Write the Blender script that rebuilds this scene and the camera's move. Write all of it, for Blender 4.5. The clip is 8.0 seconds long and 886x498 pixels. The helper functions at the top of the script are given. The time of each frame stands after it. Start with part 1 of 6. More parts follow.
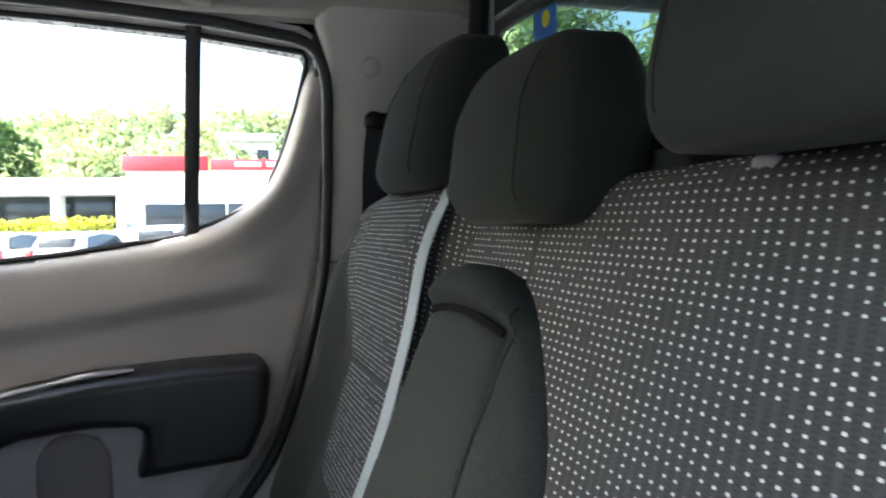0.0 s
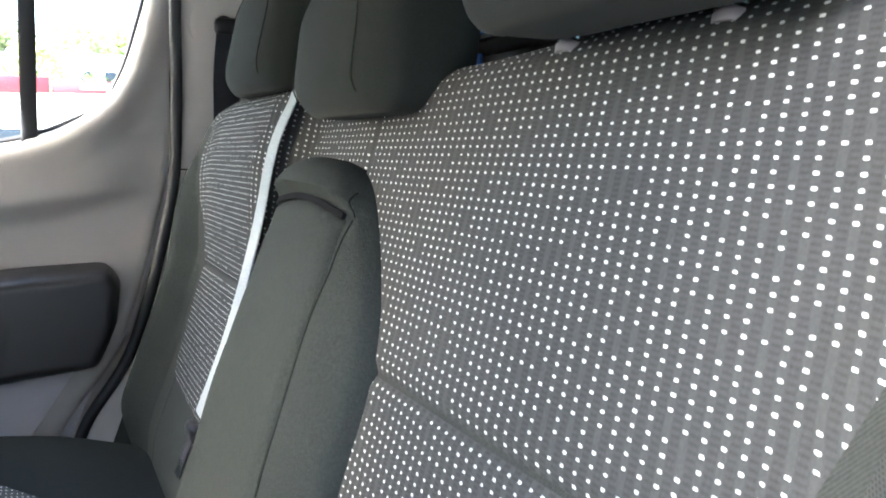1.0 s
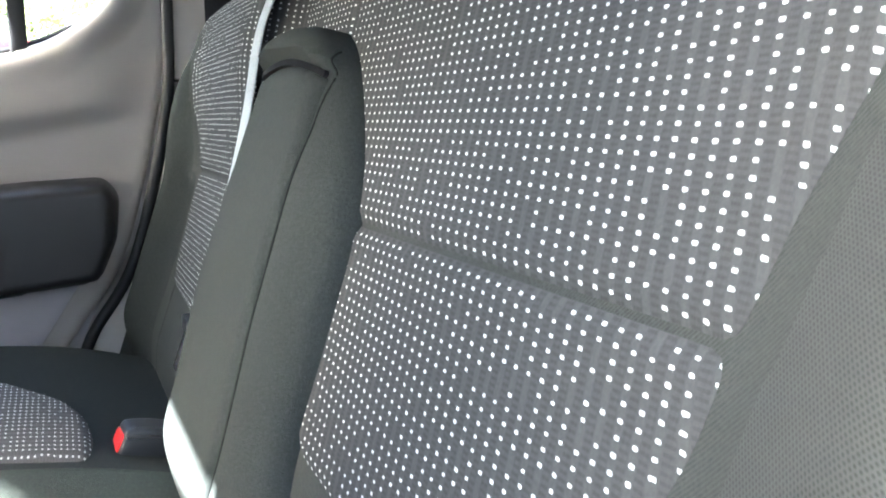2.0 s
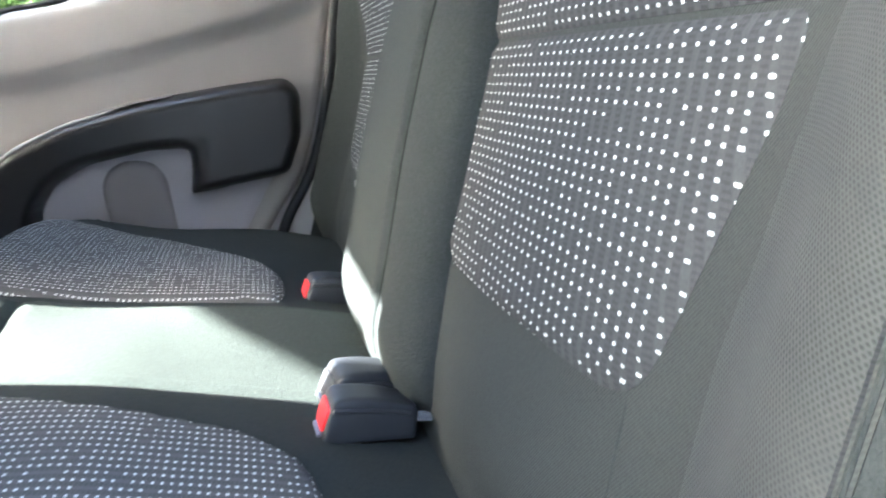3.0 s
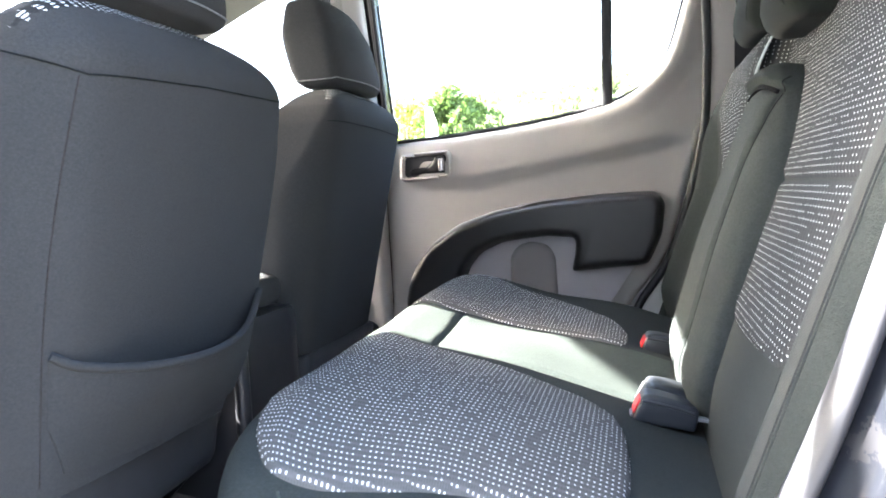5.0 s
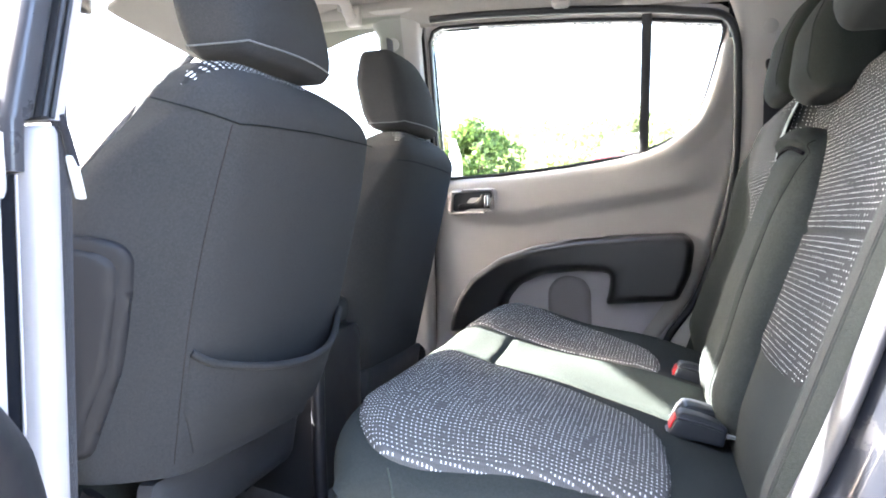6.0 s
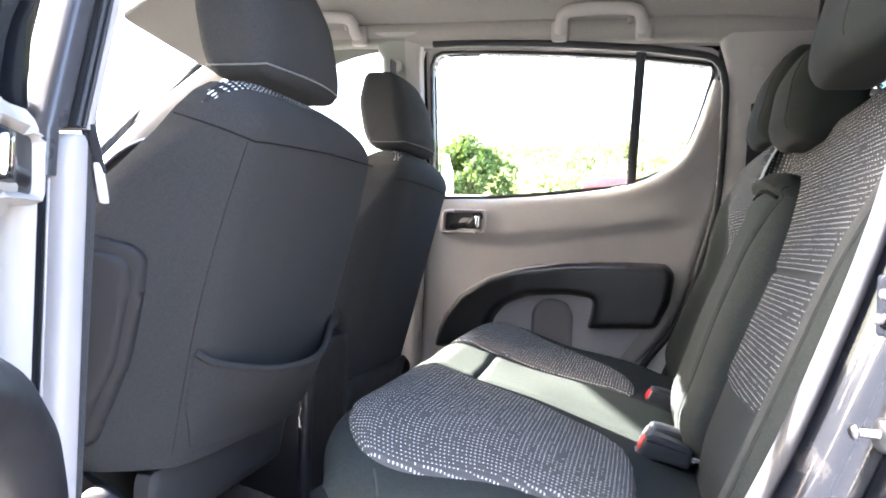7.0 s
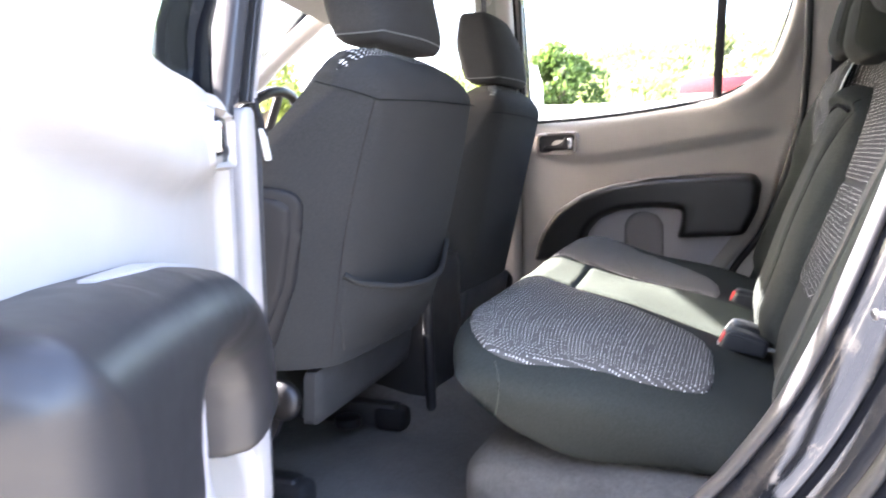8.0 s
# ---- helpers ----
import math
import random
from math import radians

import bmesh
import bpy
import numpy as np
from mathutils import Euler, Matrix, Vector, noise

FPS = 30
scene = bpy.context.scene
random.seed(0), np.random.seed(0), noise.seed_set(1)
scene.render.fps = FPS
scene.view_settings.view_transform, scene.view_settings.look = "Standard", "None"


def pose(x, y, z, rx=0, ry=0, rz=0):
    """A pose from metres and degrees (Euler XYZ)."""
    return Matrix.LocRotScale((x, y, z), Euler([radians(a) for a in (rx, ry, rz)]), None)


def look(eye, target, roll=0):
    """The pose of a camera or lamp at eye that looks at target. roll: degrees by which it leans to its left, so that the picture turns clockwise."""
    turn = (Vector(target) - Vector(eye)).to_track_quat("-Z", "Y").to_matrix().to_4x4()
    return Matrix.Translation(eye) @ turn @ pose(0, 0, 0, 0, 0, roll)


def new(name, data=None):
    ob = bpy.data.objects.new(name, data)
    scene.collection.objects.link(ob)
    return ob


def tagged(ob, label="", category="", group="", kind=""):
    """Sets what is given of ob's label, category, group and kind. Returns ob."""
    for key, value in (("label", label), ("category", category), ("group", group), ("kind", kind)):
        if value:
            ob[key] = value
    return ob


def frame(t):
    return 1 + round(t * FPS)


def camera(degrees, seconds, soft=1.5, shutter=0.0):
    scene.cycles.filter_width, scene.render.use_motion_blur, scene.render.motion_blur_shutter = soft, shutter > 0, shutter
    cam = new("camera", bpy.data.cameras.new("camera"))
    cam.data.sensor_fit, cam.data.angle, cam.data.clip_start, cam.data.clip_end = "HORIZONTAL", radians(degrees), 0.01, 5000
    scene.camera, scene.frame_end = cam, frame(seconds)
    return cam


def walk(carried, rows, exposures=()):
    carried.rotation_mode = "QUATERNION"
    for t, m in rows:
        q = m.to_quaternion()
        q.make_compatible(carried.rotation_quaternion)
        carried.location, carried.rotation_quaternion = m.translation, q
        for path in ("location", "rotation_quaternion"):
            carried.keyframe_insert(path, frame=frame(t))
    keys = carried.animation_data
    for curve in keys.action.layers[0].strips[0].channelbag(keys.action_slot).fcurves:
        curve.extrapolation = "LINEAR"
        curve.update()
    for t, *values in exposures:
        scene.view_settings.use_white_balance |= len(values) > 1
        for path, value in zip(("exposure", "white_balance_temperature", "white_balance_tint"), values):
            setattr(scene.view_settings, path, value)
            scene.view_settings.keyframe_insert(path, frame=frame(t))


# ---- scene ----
import collections

cam = camera(59.5, 8.0, soft=1.8, shutter=0.2)
PATH = [
    (0, (-0.049, -0.627, 0.765), (0.568, 1.274, 0.686), -1.1),
    (0.5, (-0.05, -0.673, 0.752), (0.823, 1.12, 0.599), 0.0),
    (1, (-0.047, -0.682, 0.727), (0.878, 1.074, 0.474), -0.1),
    (2.3, (-0.015, -0.682, 0.621), (0.811, 1.089, 0.197), -2.8),
    (2.5, (-0.012, -0.689, 0.61), (0.745, 1.101, 0.139), -3.6),
    (3, (-0.012, -0.734, 0.556), (0.395, 1.16, 0.06), -7.3),
    (3.5, (-0.004, -0.824, 0.546), (-0.059, 1.132, 0.135), -7.9),
    (4, (0.021, -0.904, 0.554), (-0.312, 1.041, 0.228), -6.4),
    (4.5, (0.023, -1.009, 0.562), (-0.445, 0.923, 0.344), -4.6),
    (5.8, (-0.022, -1.283, 0.57), (-0.524, 0.652, 0.492), -1.8),
    (6, (-0.022, -1.298, 0.574), (-0.55, 0.63, 0.51), -1.0),
    (6.5, (-0.019, -1.332, 0.581), (-0.559, 0.594, 0.544), 1.0),
    (7, (-0.013, -1.364, 0.583), (-0.509, 0.573, 0.556), 2.4),
    (7.5, (-0.001, -1.429, 0.587), (-0.5, 0.507, 0.521), 1.5),
    (8, (0.026, -1.55, 0.612), (-0.693, 0.3, 0.366), -1.1),
]
walk(cam, [(t, look(eye, target, roll)) for t, eye, target, roll in PATH],
     exposures=[(0.0, 3.62, 6050, 8), (0.5, 4.3, 6100, 8), (1.0, 4.8, 6050, 8), (2.5, 4.92, 6000, 7), (3.5, 5.03, 6150, 8), (4.5, 5.03, 6300, 9), (6.0, 4.98, 6350, 12), (7.0, 4.65, 6500, 14), (8.0, 4.68, 6650, 16)])

# ---------------------------------------------------------------- light
SUN_DIR = Vector((-0.85, -0.020, 0.560)).normalized()   # towards the sun: ahead of the truck, through the windscreen
world = bpy.data.worlds.new("sky")
scene.world = world
world.use_nodes = True
wn = world.node_tree
sky = wn.nodes.new("ShaderNodeTexSky")
sky.sky_type = "NISHITA"
sky.sun_disc = False
sky.sun_elevation = math.asin(SUN_DIR.z)
sky.sun_rotation = math.atan2(SUN_DIR.x, SUN_DIR.y)
sky.air_density, sky.dust_density, sky.ozone_density = 0.8, 4.0, 0.6
wn.links.new(sky.outputs[0], wn.nodes["Background"].inputs[0])
wn.nodes["Background"].inputs[1].default_value = 0.15
sun = new("sun", bpy.data.lights.new("sun", "SUN"))
sun.data.energy, sun.data.angle, sun.data.color = 5.0, radians(0.6), (1.0, 0.97, 0.93)
sun.matrix_basis = look(SUN_DIR * 20, (0, 0, 0))


# ---------------------------------------------------------------- materials
def shader(name, color, rough=0.7, metal=0.0, spec=0.5):
    m = bpy.data.materials.new(name)
    m.use_nodes = True
    b = m.node_tree.nodes["Principled BSDF"]
    b.inputs["Base Color"].default_value = (*color, 1)
    b.inputs["Roughness"].default_value = rough
    b.inputs["Metallic"].default_value = metal
    b.inputs["Specular IOR Level"].default_value = spec
    return m, m.node_tree, b


def node(nt, kind, **inputs):
    n = nt.nodes.new(kind)
    for key, value in inputs.items():
        n.inputs[key.replace("_", " ")].default_value = value
    return n


def mth(nt, op, a, b=None):
    n = nt.nodes.new("ShaderNodeMath")
    n.operation = op
    for i, v in enumerate((a, b)):
        if v is None:
            continue
        if isinstance(v, (int, float)):
            n.inputs[i].default_value = v
        else:
            nt.links.new(v, n.inputs[i])
    return n.outputs[0]


def mixc(nt, f, a, b):
    n = nt.nodes.new("ShaderNodeMix")
    n.data_type = "RGBA"
    for i, v in ((0, f), (6, a), (7, b)):
        if isinstance(v, (int, float)):
            n.inputs[i].default_value = v
        elif isinstance(v, tuple):
            n.inputs[i].default_value = (*v, 1)
        else:
            nt.links.new(v, n.inputs[i])
    return n.outputs[2]


def coords(nt, which="Object"):
    return nt.nodes.new("ShaderNodeTexCoord").outputs[which]


def noise_tex(nt, vec, scale, detail=3.0, rough=0.6):
    n = node(nt, "ShaderNodeTexNoise", Scale=scale, Detail=detail, Roughness=rough)
    nt.links.new(vec, n.inputs["Vector"])
    return n.outputs[0]


def stretch(nt, value, k=2.6):
    """More contrast round the middle, held between 0 and 1."""
    return mth(nt, "MINIMUM", mth(nt, "MAXIMUM", mth(nt, "ADD", mth(nt, "MULTIPLY", mth(nt, "SUBTRACT", value, 0.5), k), 0.5), 0.0), 1.0)


def bump(nt, b, height, strength, distance):
    n = node(nt, "ShaderNodeBump", Strength=strength, Distance=distance)
    nt.links.new(height, n.inputs["Height"])
    nt.links.new(n.outputs[0], b.inputs["Normal"])


def plastic(name, color, rough, grain=700.0, strength=0.25, vary=0.12, spec=0.5):
    """Moulded plastic: leather-like grain, faint blotches and scuffs in the gloss."""
    m, nt, b = shader(name, color, rough, spec=spec)
    v = coords(nt)
    big = noise_tex(nt, v, 6.0, 4.0)
    fine = noise_tex(nt, v, grain, 2.0)
    dark = tuple(c * (1 - vary) for c in color)
    lite = tuple(min(1, c * (1 + vary)) for c in color)
    nt.links.new(mixc(nt, big, dark, lite), b.inputs["Base Color"])
    r = mth(nt, "ADD", mth(nt, "MULTIPLY", noise_tex(nt, v, 30.0, 4.0), 0.2), rough - 0.1)
    nt.links.new(r, b.inputs["Roughness"])
    bump(nt, b, fine, strength, 0.0006)
    return m


def cloth(name, color, pitch=0.0018, strength=0.5, vary=0.16, sheen=0.25):
    """Plain seat cloth: a felted grain, lint and uneven nap."""
    m, nt, b = shader(name, color, 0.95, spec=0.05)
    v = coords(nt)
    nap = noise_tex(nt, v, 7.0, 5.0)
    grain = stretch(nt, noise_tex(nt, v, 0.55 / pitch, 2.0))
    lint = stretch(nt, noise_tex(nt, v, 1.6 / pitch, 2.0))
    base = mixc(nt, nap, tuple(c * (1 - vary) for c in color), tuple(c * (1 + vary) for c in color))
    base = mixc(nt, mth(nt, "MULTIPLY", grain, 0.5), base, tuple(c * 1.5 for c in color))
    base = mixc(nt, mth(nt, "MULTIPLY", lint, 0.5), base, tuple(c * 0.6 for c in color))
    nt.links.new(base, b.inputs["Base Color"])
    b.inputs["Sheen Weight"].default_value = sheen
    b.inputs["Sheen Roughness"].default_value = 0.5
    bump(nt, b, mth(nt, "ADD", grain, lint), strength, 0.0005)
    return m


def mesh_cloth(name, color, pitch_u=0.0015, pitch_v=0.0013):
    """Basket-woven cloth: rows of small dark holes set half a step apart, with lint."""
    m, nt, b = shader(name, color, 0.95, spec=0.05)
    uv = nt.nodes.new("ShaderNodeUVMap").outputs[0]
    sep = nt.nodes.new("ShaderNodeSeparateXYZ")
    nt.links.new(uv, sep.inputs[0])
    v = mth(nt, "DIVIDE", sep.outputs[1], pitch_v)
    odd = mth(nt, "MULTIPLY", mth(nt, "MODULO", mth(nt, "FLOOR", v), 2.0), 0.5)
    u = mth(nt, "ADD", mth(nt, "DIVIDE", sep.outputs[0], pitch_u), odd)
    du = mth(nt, "MULTIPLY", mth(nt, "ABSOLUTE", mth(nt, "SUBTRACT", mth(nt, "FRACT", u), 0.5)), 2.0)
    dv = mth(nt, "MULTIPLY", mth(nt, "ABSOLUTE", mth(nt, "SUBTRACT", mth(nt, "FRACT", v), 0.5)), 2.0)
    r = mth(nt, "ADD", mth(nt, "MULTIPLY", du, du), mth(nt, "MULTIPLY", dv, dv))
    knot = mth(nt, "MINIMUM", mth(nt, "MULTIPLY", r, 1.5), 1.0)
    lint = stretch(nt, noise_tex(nt, coords(nt), 500.0, 3.0))
    col = mixc(nt, knot, tuple(c * 0.58 for c in color), tuple(c * 1.15 for c in color))
    col = mixc(nt, mth(nt, "MULTIPLY", lint, 0.3), col, tuple(c * 0.6 for c in color))
    nt.links.new(col, b.inputs["Base Color"])
    b.inputs["Sheen Weight"].default_value = 0.04
    bump(nt, b, mth(nt, "ADD", knot, mth(nt, "MULTIPLY", lint, 0.3)), 0.35, 0.0005)
    return m


def twill_cloth(name, color, pitch=0.0016):
    """Plain seat cloth with fine slanting ribs and lint."""
    m, nt, b = shader(name, color, 0.95, spec=0.05)
    sep = nt.nodes.new("ShaderNodeSeparateXYZ")
    nt.links.new(nt.nodes.new("ShaderNodeUVMap").outputs[0], sep.inputs[0])
    v = coords(nt)
    run = mth(nt, "ADD", mth(nt, "ADD", sep.outputs[0], mth(nt, "MULTIPLY", sep.outputs[1], 0.8)), mth(nt, "MULTIPLY", noise_tex(nt, v, 30.0, 2.0), 0.002))
    rib = mth(nt, "MULTIPLY", mth(nt, "ABSOLUTE", mth(nt, "SUBTRACT", mth(nt, "FRACT", mth(nt, "DIVIDE", run, pitch)), 0.5)), 2.0)
    lint = stretch(nt, noise_tex(nt, v, 520.0, 3.0))
    nap = noise_tex(nt, v, 8.0, 5.0)
    col = mixc(nt, nap, tuple(c * 0.85 for c in color), tuple(c * 1.18 for c in color))
    col = mixc(nt, mth(nt, "MULTIPLY", rib, 0.65), col, tuple(c * 0.40 for c in color))
    col = mixc(nt, mth(nt, "MULTIPLY", lint, 0.4), col, tuple(c * 1.5 for c in color))
    nt.links.new(col, b.inputs["Base Color"])
    bump(nt, b, mth(nt, "ADD", rib, lint), 0.35, 0.0004)
    return m


def dotted_cloth(name, base_color, dot_color, pitch_u=0.0104, pitch_v=0.0066, half_u=0.138, half_v=0.135, skew=0.15):
    """Ribbed seat cloth with rows of small woven pale squares, some of them missing."""
    m, nt, b = shader(name, base_color, 1.0, spec=0.0)
    uv = nt.nodes.new("ShaderNodeUVMap").outputs[0]
    sep = nt.nodes.new("ShaderNodeSeparateXYZ")
    nt.links.new(uv, sep.inputs[0])
    slant = mth(nt, "ADD", sep.outputs[0], mth(nt, "MULTIPLY", sep.outputs[1], -skew))
    u, v = mth(nt, "DIVIDE", slant, pitch_u), mth(nt, "DIVIDE", sep.outputs[1], pitch_v)
    jit = mth(nt, "MULTIPLY", mth(nt, "SUBTRACT", noise_tex(nt, uv, 40.0, 2.0), 0.5), 0.16)
    u, v = mth(nt, "ADD", u, jit), mth(nt, "ADD", v, jit)
    fu, fv = mth(nt, "FRACT", u), mth(nt, "FRACT", v)
    iu, iv = mth(nt, "FLOOR", u), mth(nt, "FLOOR", v)
    cell = nt.nodes.new("ShaderNodeCombineXYZ")
    nt.links.new(iu, cell.inputs[0])
    nt.links.new(iv, cell.inputs[1])
    wn_ = nt.nodes.new("ShaderNodeTexWhiteNoise")
    wn_.noise_dimensions = "2D"
    nt.links.new(cell.outputs[0], wn_.inputs["Vector"])
    du = mth(nt, "ABSOLUTE", mth(nt, "SUBTRACT", fu, 0.5))
    dv = mth(nt, "ABSOLUTE", mth(nt, "SUBTRACT", fv, 0.5))
    size = mth(nt, "ADD", mth(nt, "MULTIPLY", wn_.outputs["Value"], 0.22), mth(nt, "MULTIPLY", noise_tex(nt, uv, 900.0, 2.0), 0.5))
    size = mth(nt, "ADD", size, 0.62)
    edge_u = mth(nt, "POWER", mth(nt, "DIVIDE", mth(nt, "DIVIDE", du, half_u), size), 4.0)
    edge_v = mth(nt, "POWER", mth(nt, "DIVIDE", mth(nt, "DIVIDE", dv, half_v), size), 4.0)
    dot = mth(nt, "MULTIPLY", mth(nt, "LESS_THAN", mth(nt, "ADD", edge_u, edge_v), 1.0), mth(nt, "GREATER_THAN", wn_.outputs["Value"], 0.09))
    # ribs between the columns with short dark floats
    rib = mth(nt, "GREATER_THAN", du, 0.27)
    dv2 = mth(nt, "ABSOLUTE", mth(nt, "SUBTRACT", mth(nt, "FRACT", mth(nt, "MULTIPLY", v, 2.0)), 0.5))
    fl = mth(nt, "MULTIPLY", rib, mth(nt, "GREATER_THAN", dv2, 0.27))
    fine = noise_tex(nt, coords(nt), 1100.0, 2.0)
    blot = noise_tex(nt, coords(nt), 11.0, 4.0)
    col = mixc(nt, blot, tuple(c * 0.85 for c in base_color), tuple(c * 1.2 for c in base_color))
    stretchy = nt.nodes.new("ShaderNodeMapping")
    stretchy.inputs["Scale"].default_value = (900.0, 70.0, 1.0)
    nt.links.new(uv, stretchy.inputs["Vector"])
    streak = stretch(nt, noise_tex(nt, stretchy.outputs[0], 1.0, 3.0), 2.0)      # threads running up the cloth
    lint = stretch(nt, noise_tex(nt, coords(nt), 420.0, 4.0), 2.4)
    band = mth(nt, "LESS_THAN", du, 0.20)
    col = mixc(nt, mth(nt, "MULTIPLY", band, 0.35), col, tuple(c * 1.6 for c in base_color))
    col = mixc(nt, mth(nt, "MULTIPLY", fl, 0.45), col, tuple(c * 0.45 for c in base_color))
    col = mixc(nt, mth(nt, "MULTIPLY", streak, 0.28), col, tuple(c * 1.7 for c in base_color))
    col = mixc(nt, mth(nt, "MULTIPLY", lint, 0.32), col, tuple(c * 0.5 for c in base_color))
    col = mixc(nt, mth(nt, "MULTIPLY", fine, 0.3), col, tuple(c * 0.5 for c in base_color))
    col = mixc(nt, dot, col, dot_color)
    nt.links.new(col, b.inputs["Base Color"])
    h = mth(nt, "ADD", mth(nt, "ADD", mth(nt, "MULTIPLY", rib, 0.5), dot), mth(nt, "MULTIPLY", fine, 0.5))
    bump(nt, b, h, 0.5, 0.0006)
    return m


def paint(name, color, rough=0.25):
    m, nt, b = shader(name, color, rough, spec=0.08)
    v = coords(nt)
    dirt = noise_tex(nt, v, 14.0, 6.0, 0.7)
    ramp = mth(nt, "MULTIPLY", mth(nt, "GREATER_THAN", dirt, 0.60), 0.10)
    nt.links.new(mixc(nt, ramp, color, (0.10, 0.09, 0.08)), b.inputs["Base Color"])
    nt.links.new(mth(nt, "ADD", mth(nt, "MULTIPLY", dirt, 0.2), rough - 0.12), b.inputs["Roughness"])
    b.inputs["Coat Weight"].default_value = 0.25
    b.inputs["Coat Roughness"].default_value = 0.05
    return m


def rough_stuff(name, a, c, scale, rough=0.9, strength=0.6, dist=0.01):
    m, nt, b = shader(name, a, rough, spec=0.3)
    v = coords(nt)
    n1, n2 = noise_tex(nt, v, scale, 6.0, 0.7), noise_tex(nt, v, scale * 0.08, 3.0)
    nt.links.new(mixc(nt, mth(nt, "ADD", mth(nt, "MULTIPLY", n1, 0.6), mth(nt, "MULTIPLY", n2, 0.4)), a, c), b.inputs["Base Color"])
    bump(nt, b, n1, strength, dist)
    return m


def leafage(name, a, c):
    m, nt, b = shader(name, a, 0.6, spec=0.3)
    g = nt.nodes.new("ShaderNodeNewGeometry")
    nt.links.new(mixc(nt, g.outputs["Random Per Island"], a, c), b.inputs["Base Color"])
    b.inputs["Subsurface Weight"].default_value = 0.0
    t = node(nt, "ShaderNodeBsdfTranslucent", Color=(c[0] * 1.4, c[1] * 1.5, c[2], 1))
    mx = node(nt, "ShaderNodeMixShader", Fac=0.35)
    nt.links.new(b.outputs[0], mx.inputs[1])
    nt.links.new(t.outputs[0], mx.inputs[2])
    nt.links.new(mx.outputs[0], nt.nodes["Material Output"].inputs[0])
    return m


def clear_glass(name, tint=(1, 1, 1), gloss=0.06):
    m, nt, b = shader(name, (1, 1, 1), 0.0)
    tr = node(nt, "ShaderNodeBsdfTransparent", Color=(*tint, 1))
    gl = node(nt, "ShaderNodeBsdfGlossy", Roughness=0.02)
    lw = node(nt, "ShaderNodeFresnel", IOR=1.4)
    mx = nt.nodes.new("ShaderNodeMixShader")
    nt.links.new(mth(nt, "MULTIPLY", lw.outputs[0], 0.4), mx.inputs[0])
    nt.links.new(tr.outputs[0], mx.inputs[1])
    nt.links.new(gl.outputs[0], mx.inputs[2])
    nt.links.new(mx.outputs[0], nt.nodes["Material Output"].inputs[0])
    return m


CLOTH = cloth("plain_seat_cloth", (0.0318, 0.0355, 0.0335), sheen=0.0)
CENTRE = cloth("centre_panel_cloth", (0.050, 0.058, 0.051), sheen=0.0)
CLOTH_MESH = mesh_cloth("coarse_mesh_cloth", (0.042, 0.044, 0.042), 0.0022, 0.0016)
TWILL = twill_cloth("fine_twill_cloth", (0.043, 0.046, 0.043), 0.0021)
CLOTH_FRONT = cloth("front_seat_cloth", (0.0385, 0.0388, 0.0395), pitch=0.0016, strength=0.5, vary=0.16, sheen=0.03)
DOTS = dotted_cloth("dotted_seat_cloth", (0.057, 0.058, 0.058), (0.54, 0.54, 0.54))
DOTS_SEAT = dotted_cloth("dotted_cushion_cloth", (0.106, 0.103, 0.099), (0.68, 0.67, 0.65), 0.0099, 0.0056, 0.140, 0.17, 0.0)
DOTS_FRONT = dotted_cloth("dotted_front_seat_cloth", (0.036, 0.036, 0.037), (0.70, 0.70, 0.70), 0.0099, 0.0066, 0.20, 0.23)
STITCH = cloth("stitching_thread", (0.014, 0.015, 0.015), pitch=0.004, strength=0.8, sheen=0.0)
VINYL_HEAD = cloth("head_restraint_cloth", (0.0205, 0.0230, 0.0205), pitch=0.0012, strength=0.2, vary=0.1, sheen=0.04)
BEIGE = plastic("beige_trim_plastic", (0.420, 0.392, 0.364), 0.55, spec=0.3)
GREYTRIM = plastic("grey_trim_plastic", (0.42, 0.40, 0.40), 0.5)
BLACKTRIM = plastic("black_grained_plastic", (0.0200, 0.0195, 0.0215), 0.40, strength=0.12, spec=0.5)
INSERT = plastic("dark_insert_plastic", (0.019, 0.019, 0.021), 0.5, strength=0.3, spec=0.2)
PILLARGREY = plastic("grey_painted_pillar", (0.055, 0.055, 0.062), 0.30, strength=0.1)
POCKETGREY = plastic("taupe_trim_plastic", (0.27, 0.25, 0.255), 0.55)
DULLBLACK = plastic("dull_dark_plastic", (0.016, 0.016, 0.018), 0.6, strength=0.4, spec=0.12)
SKIRT = plastic("dark_grey_plastic", (0.046, 0.047, 0.050), 0.55, strength=0.3, spec=0.2)
GLOSSBLACK = plastic("smooth_black_plastic", (0.009, 0.009, 0.011), 0.33, grain=2000.0, strength=0.08, spec=0.22)
HEADLINER = cloth("headliner_felt", (0.335, 0.314, 0.285), pitch=0.0012, strength=0.15, vary=0.05, sheen=0.1)
RUBBER = plastic("black_rubber", (0.016, 0.016, 0.018), 0.55, strength=0.2)
GREYRUBBER = plastic("grey_rubber_seal", (0.03, 0.03, 0.034), 0.5, strength=0.2)
# near-black cloth colour for the shadow in the armrest's pull slot
SHADOWCLOTH = cloth("slot_shadow_cloth", (0.008, 0.008, 0.009), sheen=0.0)
CHROME = shader("chrome", (0.85, 0.85, 0.86), 0.12, 1.0)[0]
# door trim plastic again, with the cooler light low on the door in its colour
LILAC = plastic("light_shifted_door_plastic", (0.50, 0.475, 0.50), 0.5, spec=0.3)
SATIN = plastic("satin_black_plastic", (0.026, 0.026, 0.029), 0.38, strength=0.05, spec=0.45)
DULLSTEEL = plastic("dull_dark_steel", (0.055, 0.055, 0.06), 0.5)
